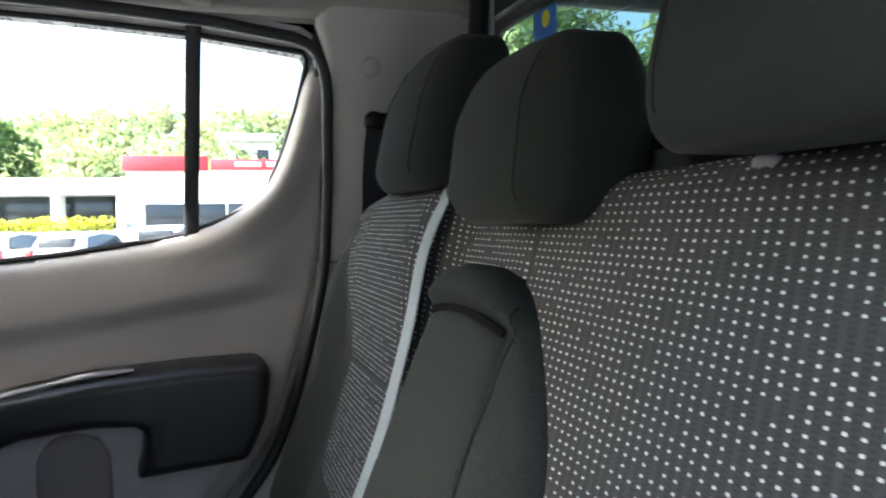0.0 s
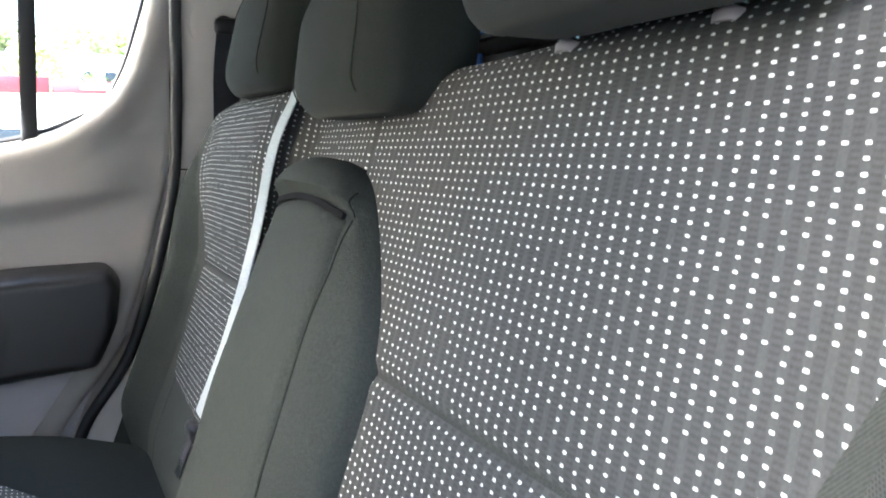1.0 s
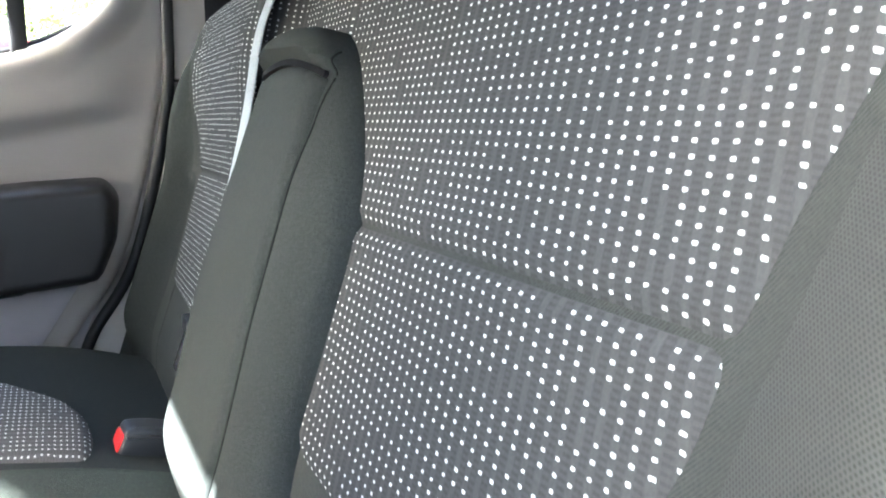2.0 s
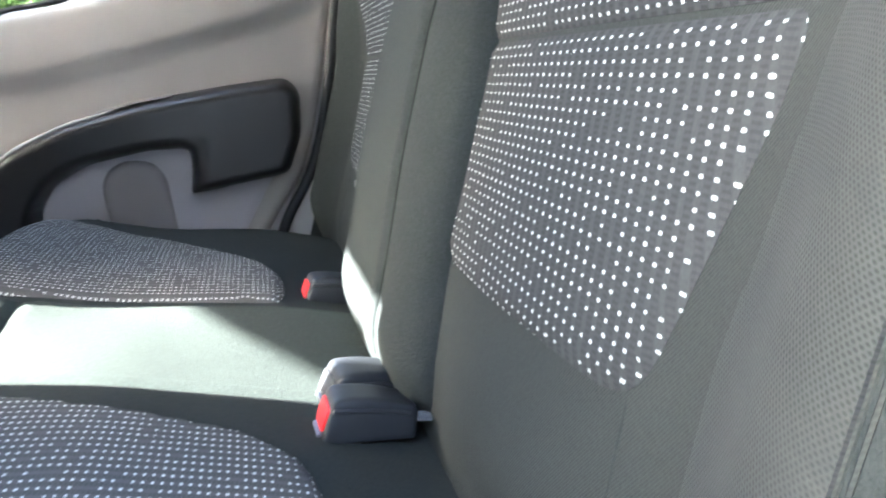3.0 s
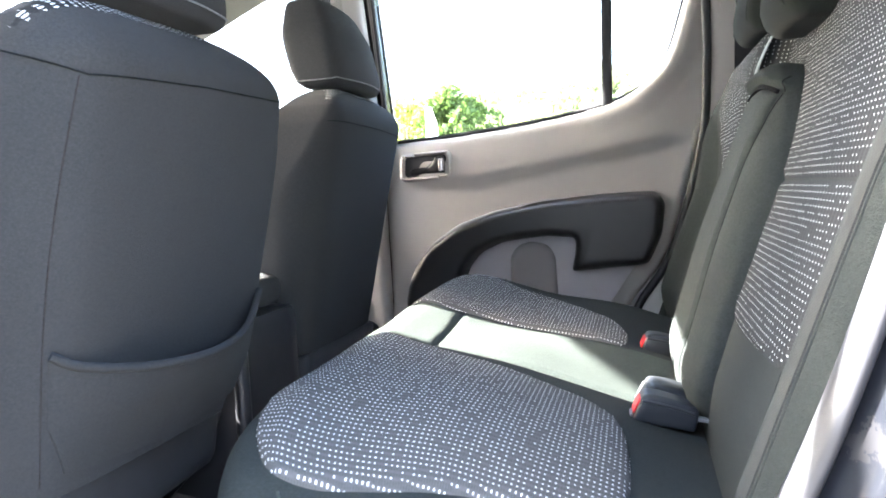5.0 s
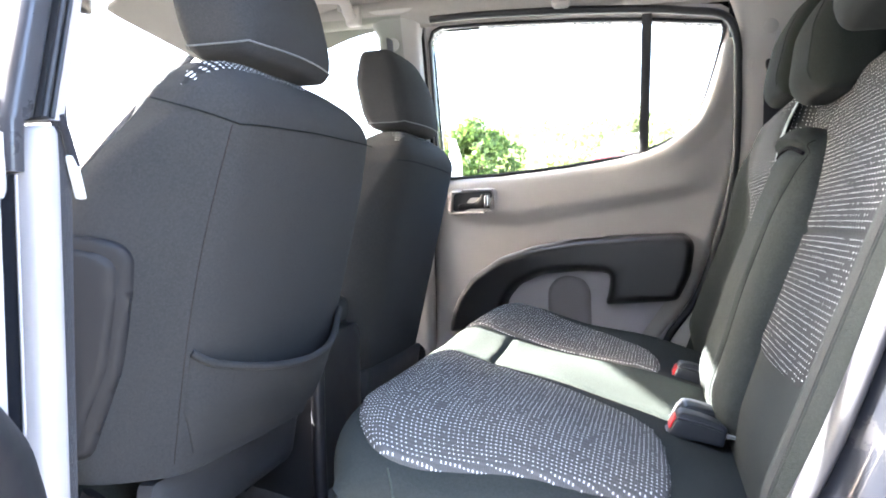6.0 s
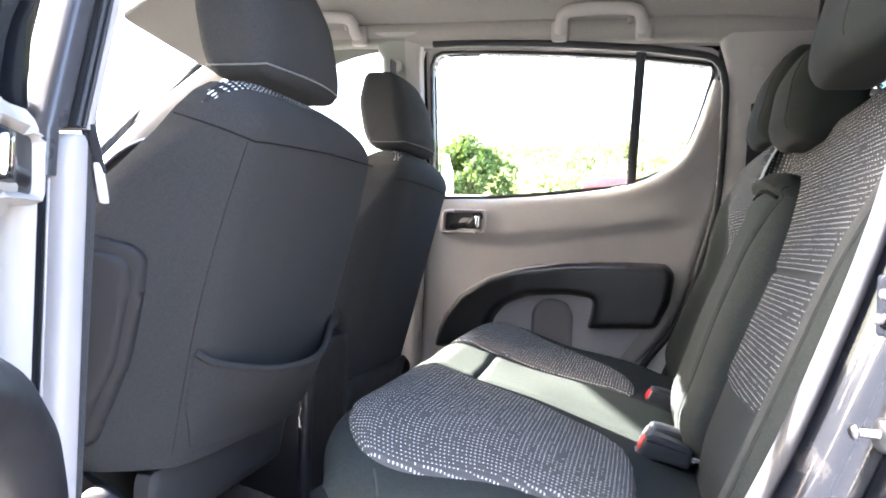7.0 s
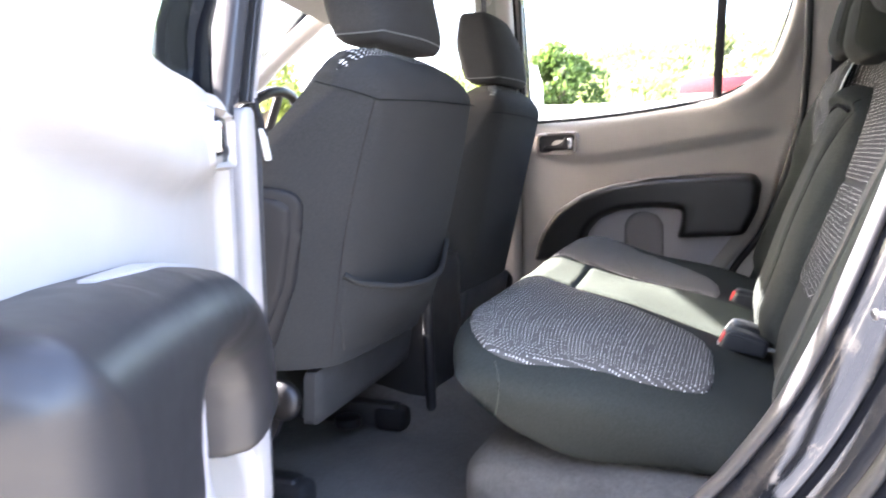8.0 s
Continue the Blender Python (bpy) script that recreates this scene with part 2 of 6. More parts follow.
STEEL = plastic("bare_steel", (0.34, 0.34, 0.36), 0.35)
STEEL.node_tree.nodes["Principled BSDF"].inputs["Metallic"].default_value = 1.0
DULLSTEEL.node_tree.nodes["Principled BSDF"].inputs["Metallic"].default_value = 1.0
BUCKLEGREY = plastic("dark_grey_buckle_plastic", (0.020, 0.022, 0.025), 0.48, strength=0.1, spec=0.35)
SEAMBROWN = cloth("brownish_thread", (0.034, 0.029, 0.029), pitch=0.004, strength=0.8, sheen=0.0)
REDPLASTIC = plastic("red_button_plastic", (0.65, 0.02, 0.025), 0.35, strength=0.05)
BELT = cloth("grey_belt_webbing", (0.30, 0.33, 0.34), pitch=0.0016, strength=0.6, vary=0.05)
BELTMID = cloth("mid_grey_belt_webbing", (0.13, 0.135, 0.14), pitch=0.0016, strength=0.6, vary=0.05)
BELTDARK = cloth("dark_belt_webbing", (0.03, 0.03, 0.035), pitch=0.0016, strength=0.6, vary=0.05)
CARPET = rough_stuff("floor_carpet", (0.038, 0.035, 0.033), (0.185, 0.172, 0.162), 130.0, 0.98, 1.0, 0.003)
PAINT = paint("dark_grey_car_paint", (0.009, 0.010, 0.013))
WHITEPLASTIC = plastic("white_plastic", (0.75, 0.75, 0.74), 0.4)
GLASS = clear_glass("window_glass", (0.76, 0.80, 0.77))
TEALGLASS = clear_glass("front_side_glass", (0.46, 0.55, 0.52))
CLEARGLASS = clear_glass("windscreen_glass", (0.94, 0.96, 0.94))
REARGLASS = clear_glass("rear_window_glass", (0.36, 0.43, 0.40))
DARKGLASS = clear_glass("tinted_window_glass", (0.55, 0.62, 0.57))


# ---------------------------------------------------------------- mesh tools
def mesh_object(name, verts, faces, material, parent=None, label="", uvs=None, smooth=True):
    me = bpy.data.meshes.new(name)
    me.from_pydata([tuple(map(float, v)) for v in verts], [], [tuple(map(int, f)) for f in faces])
    if uvs is not None:
        layer = me.uv_layers.new(name="UVMap")
        idx = np.zeros(len(me.loops), dtype=np.int32)
        me.loops.foreach_get("vertex_index", idx)
        layer.data.foreach_set("uv", np.asarray(uvs, dtype=np.float32)[idx].ravel())
    me.materials.append(material)
    bm = bmesh.new()
    bm.from_mesh(me)
    bmesh.ops.recalc_face_normals(bm, faces=bm.faces)
    bm.to_mesh(me)
    bm.free()
    if smooth:
        me.shade_smooth()
        me.set_sharp_from_angle(angle=radians(50))
    me.update()
    ob = new(name, me)
    ob.parent = parent
    if label:
        ob["label"] = label
    return ob


def part(name, bm, material, parent=None, label=""):
    me = bpy.data.meshes.new(name)
    bmesh.ops.recalc_face_normals(bm, faces=bm.faces)
    bm.to_mesh(me)
    bm.free()
    me.materials.append(material)
    me.shade_smooth()
    me.set_sharp_from_angle(angle=radians(50))
    ob = new(name, me)
    ob.parent = parent
    if label:
        ob["label"] = label
    return ob


def thing(name, label, category, group="", kind="", at=(0, 0, 0)):
    ob = new(name)
    ob.location = at
    return tagged(ob, label, category, group, kind)


def spline(points, n=8, closed=True):
    """A smooth line through the points."""
    p = np.asarray(points, float)
    out, m = [], len(p)
    for i in range(m if closed else m - 1):
        a, b, c, d = (p[(i - 1) % m], p[i], p[(i + 1) % m], p[(i + 2) % m]) if closed else (p[max(i - 1, 0)], p[i], p[i + 1], p[min(i + 2, m - 1)])
        for k in range(n):
            t = k / n
            out.append(0.5 * (2 * b + (c - a) * t + (2 * a - 5 * b + 4 * c - d) * t * t + (3 * b - a - 3 * c + d) * t ** 3))
    if not closed:
        out.append(p[-1])
    return np.array(out)


def rounded(points, r=0.02, n=5):
    """A closed outline with its corners rounded off."""
    p = np.asarray(points, float)
    out = []
    for i in range(len(p)):
        a, b, c = p[i - 1], p[i], p[(i + 1) % len(p)]
        la, lc = np.linalg.norm(a - b), np.linalg.norm(c - b)
        k = min(r, la * 0.45, lc * 0.45)
        s, e = b + (a - b) / la * k, b + (c - b) / lc * k
        for j in range(n + 1):
            t = j / n
            out.append((1 - t) ** 2 * s + 2 * t * (1 - t) * b + t * t * e)
    return np.array(out)


def inside(poly, pts):
    x, y = pts[:, 0], pts[:, 1]
    hit = np.zeros(len(pts), bool)
    q = np.roll(poly, -1, axis=0)
    for (x1, y1), (x2, y2) in zip(poly, q):
        c = (y1 > y) != (y2 > y)
        if y1 != y2:
            hit ^= c & (x < (x2 - x1) * (y - y1) / (y2 - y1) + x1)
    return hit


def nearest(poly, pts):
    """For each point the nearest point of a closed outline, and how far it is."""
    a, b = poly, np.roll(poly, -1, axis=0)
    d = b - a
    best, where = np.full(len(pts), 1e9), np.zeros_like(pts)
    for ai, di in zip(a, d):
        t = np.clip(((pts - ai) @ di) / max(di @ di, 1e-12), 0, 1)
        f = ai + t[:, None] * di
        r = np.linalg.norm(pts - f, axis=1)
        m = r < best
        best[m], where[m] = r[m], f[m]
    return where, best


def cut_sheet(name, outline, step, place, height, depth, material, parent=None, label="", holes=()):
    """A sheet cut to an outline in its own two coordinates, with an edge that turns back by depth.
    place(u, v, h) gives the points in space; height(u, v, d) the relief, d being the way in from the edge."""
    outline = np.asarray(outline, float)
    lo, hi = outline.min(0), outline.max(0)
    nx, ny = [max(2, int(math.ceil((hi[i] - lo[i]) / step))) for i in (0, 1)]
    gx, gy = np.linspace(lo[0], hi[0], nx + 1), np.linspace(lo[1], hi[1], ny + 1)
    cx, cy = np.meshgrid((gx[1:] + gx[:-1]) / 2, (gy[1:] + gy[:-1]) / 2, indexing="ij")
    cells = np.stack([cx.ravel(), cy.ravel()], 1)
    keep = inside(outline, cells)
    for h in holes:
        keep &= ~inside(np.asarray(h), cells)
    keep = keep.reshape(nx, ny)
    ids, pts, faces, count = {}, [], [], collections.Counter()
    for i, j in zip(*np.nonzero(keep)):
        f = []
        for a, b in ((i, j), (i + 1, j), (i + 1, j + 1), (i, j + 1)):
            if (a, b) not in ids:
                ids[a, b] = len(pts)
                pts.append((gx[a], gy[b]))
            f.append(ids[a, b])
            count[ids[a, b]] += 1
        faces.append(f)
    pts = np.array(pts)
    edges = collections.Counter()
    for f in faces:
        for a, b in zip(f, f[1:] + f[:1]):
            edges[min(a, b), max(a, b)] += 1
    rim = [e for e, c in edges.items() if c == 1]
    rimv = sorted({v for e in rim for v in e})
    loops = [outline, *[np.asarray(h) for h in holes]]
    where, far = nearest(loops[0], pts[rimv])
    for l in loops[1:]:
        w2, f2 = nearest(l, pts[rimv])
        m = f2 < far
        where[m], far[m] = w2[m], f2[m]
    m = far < step * 1.6
    pts[np.array(rimv)[m]] = where[m]
    dist = nearest(loops[0], pts)[1]
    for l in loops[1:]:
        dist = np.minimum(dist, nearest(l, pts)[1])
    dist[np.array(rimv)] = 0
    u, v = pts[:, 0], pts[:, 1]
    top = place(u, v, height(u, v, dist))
    base = {k: i + len(pts) for i, k in enumerate(rimv)}
    ur, vr = u[rimv], v[rimv]
    low = place(ur, vr, height(ur, vr, dist[rimv]) - depth)
    for a, b in rim:
        faces.append([a, b, base[b], base[a]])
    uvs = np.concatenate([pts, pts[rimv]])
    return mesh_object(name, np.concatenate([top, low]), faces, material, parent, label, uvs)


def grid(name, U, V, place, material, parent=None, label="", uv=None, close_u=False):
    """A sheet over all pairs of the two rows of parameters."""
    uu, vv = np.meshgrid(U, V, indexing="ij")
    p = place(uu.ravel(), vv.ravel())
    n, m = len(U), len(V)
    faces = []
    for i in range(n if close_u else n - 1):
        for j in range(m - 1):
            k = (i + 1) % n
            faces.append((i * m + j, k * m + j, k * m + j + 1, i * m + j + 1))
    return mesh_object(name, p, faces, material, parent, label, np.stack([uu.ravel(), vv.ravel()], 1))


def soft_box(name, size, r, material, parent=None, label="", cuts=12, bend=None, at=None):
    """A box with edges rounded by r; bend(points) gives it its shape."""
    bm = bmesh.new()
    bmesh.ops.create_cube(bm, size=1)
    bmesh.ops.subdivide_edges(bm, edges=bm.edges[:], cuts=cuts, use_grid_fill=True)
    p = np.array([v.co for v in bm.verts])
    p = np.sign(p) * 0.5 * (1 - (1 - np.abs(p) * 2) ** 1.25)      # closer rows towards the edges
    half = np.array(size) / 2
    p = p * 2 * half
    core = np.clip(p, -(half - r), half - r)
    d = p - core
    l = np.linalg.norm(d, axis=1, keepdims=True)
    p = core + d / np.maximum(l, 1e-9) * np.minimum(l, r)
    if bend is not None:
        p = bend(p)
    if at is not None:
        p = p + np.array(at)
    for v, q in zip(bm.verts, p):
        v.co = q
    return part(name, bm, material, parent, label)


def bevel_box(name, a, b, material, parent=None, label="", w=0.004, seg=2):
    bm = bmesh.new()
    bmesh.ops.create_cube(bm, size=1)
    for v in bm.verts:
        v.co = [(a[i] + b[i]) / 2 + v.co[i] * (b[i] - a[i]) for i in range(3)]
    if w:
        bmesh.ops.bevel(bm, geom=bm.edges[:], offset=w, segments=seg, affect="EDGES", profile=0.5)
    return part(name, bm, material, parent, label)


def tube(name, points, rx, material, parent=None, label="", ry=None, seg=10, closed=False, up=(0, 0, 1), square=False, caps=True):
    """A bar of oval or flat section along a line; rx lies across, ry along the up side."""
    p = np.asarray(points, float)
    ry = rx if ry is None else ry
    n = len(p)
    t = np.gradient(p, axis=0) if not closed else (np.roll(p, -1, 0) - np.roll(p, 1, 0))
    t /= np.maximum(np.linalg.norm(t, axis=1, keepdims=True), 1e-9)
    upv = np.broadcast_to(np.asarray(up, float), p.shape)
    side = np.cross(t, upv)
    bad = np.linalg.norm(side, axis=1) < 1e-3
    side[bad] = np.cross(t[bad], (0.0, 1.0, 0.01))
    side /= np.linalg.norm(side, axis=1, keepdims=True)
    top = np.cross(side, t)
    a = np.linspace(0, 2 * math.pi, seg, endpoint=False) + (math.pi / seg if square else 0)
    ca, sa = np.cos(a), np.sin(a)
    if square:
        ca, sa = np.sign(ca) * np.abs(ca) ** 0.35, np.sign(sa) * np.abs(sa) ** 0.35
    rx = np.broadcast_to(rx, (n,))
    ry = np.broadcast_to(ry, (n,))
    v = (p[:, None] + side[:, None] * (ca[None, :, None] * rx[:, None, None]) + top[:, None] * (sa[None, :, None] * ry[:, None, None])).reshape(-1, 3)
    f = []
    for i in range(n if closed else n - 1):
        k = (i + 1) % n
        for j in range(seg):
            q = (j + 1) % seg
            f.append((i * seg + j, i * seg + q, k * seg + q, k * seg + j))
    if caps and not closed:
        f.append(tuple(range(seg)))
        f.append(tuple((n - 1) * seg + j for j in range(seg)))
    return mesh_object(name, v, f, material, parent, label)


def lathe(name, profile, material, parent=None, label="", seg=24, m=None):
    """A turned shape: profile rows of (radius, height) round the z axis, then moved by m."""
    v, f = [], []
    for r, h in profile:
        for j in range(seg):
            a = 2 * math.pi * j / seg
            v.append((r * math.cos(a), r * math.sin(a), h))
    for i in range(len(profile) - 1):
        for j in range(seg):
            q = (j + 1) % seg
            f.append((i * seg + j, i * seg + q, (i + 1) * seg + q, (i + 1) * seg + j))
    f += [tuple(range(seg)), tuple((len(profile) - 1) * seg + j for j in range(seg))]
    if m is not None:
        v = [m @ Vector(c) for c in v]
    return mesh_object(name, v, f, material, parent, label)


def smooth01(x, a, b):
    t = np.clip((np.asarray(x, float) - a) / (b - a), 0, 1)
    return t * t * (3 - 2 * t)


def dome(d, r):
    """A quarter-round edge: 0 at the rim, 1 from r inwards."""
    t = np.clip(1 - d / r, 0, 1)
    return np.sqrt(np.maximum(1 - t * t, 0))


def wrap(s, half, r):
    """Runs along a width and turns down over a rounded edge at half: the place across, and how deep it has sunk."""
    a = np.abs(s)
    e = half - r
    phi = np.clip((a - e) / r, 0, math.pi / 2)
    u = np.where(a <= e, a, e + r * np.sin(phi))
    sink = np.where(a <= e, 0, r * (1 - np.cos(phi)) + np.maximum(a - e - r * math.pi / 2, 0))
    return np.sign(s) * u, sink


# ---------------------------------------------------------------- cabin shell
FLOOR_Z, DOOR_Y, HINGE_X = 0.05, 0.70, -0.587

# floor: tunnel in the middle, a raised foot under the bench
def floor_place(x, y):
    z = FLOOR_Z + 0.10 * smooth01(0.16 - np.abs(y), 0.0, 0.08) * smooth01(-x, 0.35, 0.75)
    z = z + 0.10 * smooth01(x, -0.24, -0.10) * smooth01(0.62 - np.abs(y), 0.0, 0.06)
    z = z + 0.003 * np.sin(x * 37) * np.sin(y * 29)
    return np.stack([x, y, z], 1)

tagged(grid("floor", np.linspace(-1.75, 0.42, 90), np.linspace(-0.68, 0.70, 60), floor_place, CARPET),
       "dark grey cabin carpet, worn and slightly dusty", "floor", kind="structure")
tagged(bevel_box("underbody", (-1.8, -0.70, -0.02), (0.5, 0.72, 0.035), PAINT, w=0.01), "painted steel floor pan under the cabin", "floor pan", kind="structure")

# ceiling
def roof_place(x, y, h=0.0):
    e = np.clip(np.abs(y) / 0.63, 0, 1)
    z = 1.205 - 0.125 * e ** 14 - (0.05 + 0.10 * e ** 4) * smooth01(-x, 0.7, 1.2) - 0.03 * smooth01(x, 0.15, 0.45)
    return np.stack([x, y, z + h], 1)

def bow(x, y):
    """The roof's front edge is bowed with the windscreen."""
    return x + 0.05 * (np.abs(y) / 0.63) ** 6 * smooth01(-x, 0.6, 1.16)


tagged(grid("ceiling", np.linspace(-1.16, 0.43, 60), np.linspace(-0.63, 0.63, 48), lambda x, y: roof_place(bow(x, y), y), HEADLINER),
       "pale beige felt headliner of the cabin", "headliner", kind="structure")
tagged(grid("roof_panel", np.linspace(-1.2, 0.47, 30), np.linspace(-0.66, 0.66, 30), lambda x, y: roof_place(bow(x, y), y * 0.955, 0.04) * np.array([1, 1.047, 1]), PAINT),
       "dark grey painted steel roof of the truck", "roof", kind="structure")


# ---------------------------------------------------------------- rear doors
REAR_LINE = [(0.40, 0.10), (0.50, 0.19), (0.579, 0.287), (0.664, 0.41), (0.736, 0.643), (0.768, 0.80), (0.772, 0.95), (0.766, 1.03)]
WINDOW = np.concatenate([spline([(-0.0, 0.697), (0.10, 0.700), (0.188, 0.705), (0.370, 0.723), (0.544, 0.753), (0.640, 0.800), (0.678, 0.853), (0.706, 0.935), (0.724, 1.005), (0.728, 1.030)], 6, False),
                         np.array([(0.722, 1.043), (0.55, 1.063), (0.363, 1.075), (0.144, 1.084), (0.03, 1.084), (0.010, 1.075), (0.0, 1.05)])])
CREASE = np.array([(0.0, 0.606), (0.10, 0.598), (0.226, 0.594), (0.376, 0.615), (0.52, 0.635), (0.69, 0.663), (0.80, 0.668)])


def lean(z):
    """The upper part of the side leans inwards."""
    return 0.25 * np.maximum(z - 0.761, 0)


def door_far(s, z, n):
    return np.stack([HINGE_X + s, DOOR_Y - n - lean(z), z], 1)


OPEN = radians(64.0)
def door_near(s, z, n):
    k = n + lean(z)
    return np.stack([-0.547 + math.cos(OPEN) * s + math.sin(OPEN) * k, -0.752 - math.sin(OPEN) * s + math.cos(OPEN) * k, z], 1)


def trim_relief(s, z, d):
    c = np.interp(s, CREASE[:, 0], CREASE[:, 1])
    swell = smooth01(z - c, -0.028, 0.012) * (1 - 0.75 * smooth01(z - c, 0.01, 0.13))
    fade = smooth01(s, 0.02, 0.10) * (1 - smooth01(s, 0.62, 0.74))
    h = 0.026 * swell * fade
    dw = nearest(WINDOW, np.stack([s, z], 1))[1]
    h = h + 0.026 * smooth01(0.07 - dw, 0, 0.05) * smooth01(s, 0.45, 0.68) * smooth01(1.03 - z, 0.0, 0.05)     # thick roll behind the glass
    h = h - 0.030 * (1 - dome(dw, 0.03))
    h = h - 0.012 * (1 - dome(d, 0.012))
    foot = smooth01(0.30 - z, 0.0, 0.1) * 0.02
    return h + foot - 0.028


def trim_relief_open(s, z, d):
    """The open door shows its thick front edge."""
    return trim_relief(s, z, d) + 0.030 * smooth01(0.035 - s, 0, 0.04) * smooth01(0.72 - z, 0, 0.06)


ARMREST = rounded([(0.035, 0.285), (0.042, 0.335), (0.060, 0.38), (0.101, 0.437), (0.176, 0.486), (0.266, 0.515), (0.383, 0.533), (0.526, 0.541), (0.640, 0.542), (0.660, 0.515),
                   (0.650, 0.44), (0.618, 0.374), (0.441, 0.362), (0.452, 0.399), (0.456, 0.443), (0.387, 0.449), (0.284, 0.440), (0.225, 0.414), (0.192, 0.374), (0.182, 0.300)], 0.016, 4)


ARM_TOP = np.array([(0.101, 0.437), (0.176, 0.486), (0.266, 0.515), (0.383, 0.533), (0.526, 0.541)])


def arm_relief(s, z, d):
    top = np.interp(s, [0.0, 0.1, 0.25, 0.40, 0.66], [0.040, 0.048, 0.062, 0.066, 0.060])
    h = top * dome(d, 0.020)
    groove = np.exp(-((s - 0.47 - 0.25 * (z - 0.40)) / 0.006) ** 2) * smooth01(0.47 - z, 0, 0.03) * 0.006
    return h - 0.4 * groove


def arm_relief_open(s, z, d):
    """Seen close: the roll over the edge is wide and soft."""
    return np.interp(s, [0.0, 0.1, 0.25, 0.40, 0.66], [0.040, 0.046, 0.054, 0.056, 0.050]) * dome(d, 0.050)


def make_rear_door(place, label, opened):
    d = thing("rear_door", label, "car door", "rear doors of the cab")
    P = lambda s, z, n: place(np.atleast_1d(np.asarray(s, float)), np.atleast_1d(np.asarray(z, float)), np.atleast_1d(np.asarray(n, float)))
    edge = spline(REAR_LINE, 6, False)
    top = np.array([(0.752, 1.062), (0.72, 1.082), (0.55, 1.098), (0.363, 1.108), (0.144, 1.116), (0.0, 1.116), (-0.014, 1.10)])
    outline = np.concatenate([np.array([(-0.014, 0.06), (0.34, 0.06)]), edge, top])
    if opened:
        outline[:, 0] = np.maximum(outline[:, 0], 0.004)
    cut_sheet("trim_panel", outline, 0.0085, place, trim_relief_open if opened else trim_relief, 0.03, BEIGE, d, "beige moulded plastic door trim with a long crease", holes=[WINDOW])
    cut_sheet("armrest", ARMREST, 0.006, place, arm_relief_open if opened else arm_relief, 0.07, BLACKTRIM, d, "black grained armrest curving down into a pull handle")
    low = np.concatenate([np.array([(0.19, 0.075), (0.335, 0.075), (0.45, 0.19), (0.53, 0.287), (0.605, 0.395), (0.50, 0.41), (0.455, 0.445), (0.387, 0.452), (0.284, 0.444), (0.220, 0.416), (0.188, 0.374)])])
    cut_sheet("lower_panel", rounded(low, 0.015, 4), 0.009, place, lambda s, z, dd: -0.017 + 0.02 * smooth01(0.30 - z, 0.0, 0.1) + 0.004 * dome(dd, 0.012), 0.01, LILAC, d, "lower door panel in trim plastic, coloured paler and cooler for its light")
    # sheen along the armrest's top, put in as a thin pale strip
    cs = np.linspace(0.22, 0.50, 22) if opened else np.linspace(0.325, 0.446, 22)
    tube("arm_top_sheen", P(cs, np.interp(cs, ARM_TOP[:, 0], ARM_TOP[:, 1]) + 0.0005, np.full(22, -0.008 if opened else 0.030)), (0.012 if opened else 0.016) * np.sin(np.linspace(0.15, math.pi - 0.15, 22)) ** 0.5, GREYTRIM, d, "thin pale strip standing in for the sheen on the armrest's top", ry=0.0018, seg=8, square=True)
    pocket = rounded([(0.296, 0.24), (0.296, 0.400), (0.315, 0.428), (0.347, 0.438), (0.388, 0.428), (0.405, 0.40), (0.408, 0.24)], 0.02)
    cut_sheet("pocket_panel", pocket, 0.008, place, lambda s, z, dd: -0.011 + 0.02 * smooth01(0.30 - z, 0.0, 0.1) + 0.007 * dome(dd, 0.010), 0.02, POCKETGREY, d, "taupe plastic panel with a rounded top")
    # handle: raised surround, dark cup, chrome lever
    bez = rounded([(0.032, 0.596), (0.036, 0.664), (0.165, 0.668), (0.166, 0.600)], 0.018, 6)
    cup = rounded([(0.046, 0.606), (0.049, 0.655), (0.152, 0.658), (0.153, 0.609)], 0.010, 6)
    ring = cut_sheet("handle_surround", bez, 0.005, place, lambda s, z, dd: -0.006 + 0.010 * dome(dd, 0.008), 0.03, BEIGE, d, "beige surround of the door handle", holes=[cup])
    cut_sheet("cup", rounded([(0.042, 0.602), (0.045, 0.659), (0.156, 0.662), (0.157, 0.605)], 0.010), 0.006, place, lambda s, z, dd: -0.006 + 0 * s, 0.004, BLACKTRIM, ring, "dark recess behind the lever")
    lev = rounded([(0.060, 0.611), (0.060, 0.626), (0.105, 0.630), (0.122, 0.644), (0.124, 0.654), (0.148, 0.655), (0.149, 0.612)], 0.005)
    cut_sheet("lever", lev, 0.004, place, lambda s, z, dd: -0.004 + 0.008 * smooth01(s, 0.10, 0.135) * dome(dd, 0.006) + 0.003 * dome(dd, 0.004), 0.01, GLOSSBLACK, ring, "black pull lever")
    cut_sheet("lever_cap", rounded([(0.132, 0.615), (0.133, 0.650), (0.147, 0.651), (0.148, 0.616)], 0.006), 0.003, place, lambda s, z, dd: 0.0052 + 0.003 * dome(dd, 0.006), 0.01, CHROME, ring, "chrome end of the lever")
    # glass, dividing bar and seals
    cut_sheet("pane", WINDOW, 0.03, place, lambda s, z, dd: -0.055 + 0 * s, 0.004, GLASS if not opened else DARKGLASS, d, "clear side window glass").visible_shadow = False
    bar = np.linspace(0.735, 1.075, 14)
    tube("dividing_bar", place(0.538 + 0.013 * (bar - 0.735) / 0.33, bar, np.full(14, -0.040)), 0.0125, RUBBER, d, "black upright bar in the window", ry=0.010, seg=8, square=True, up=(0, 1, 0))
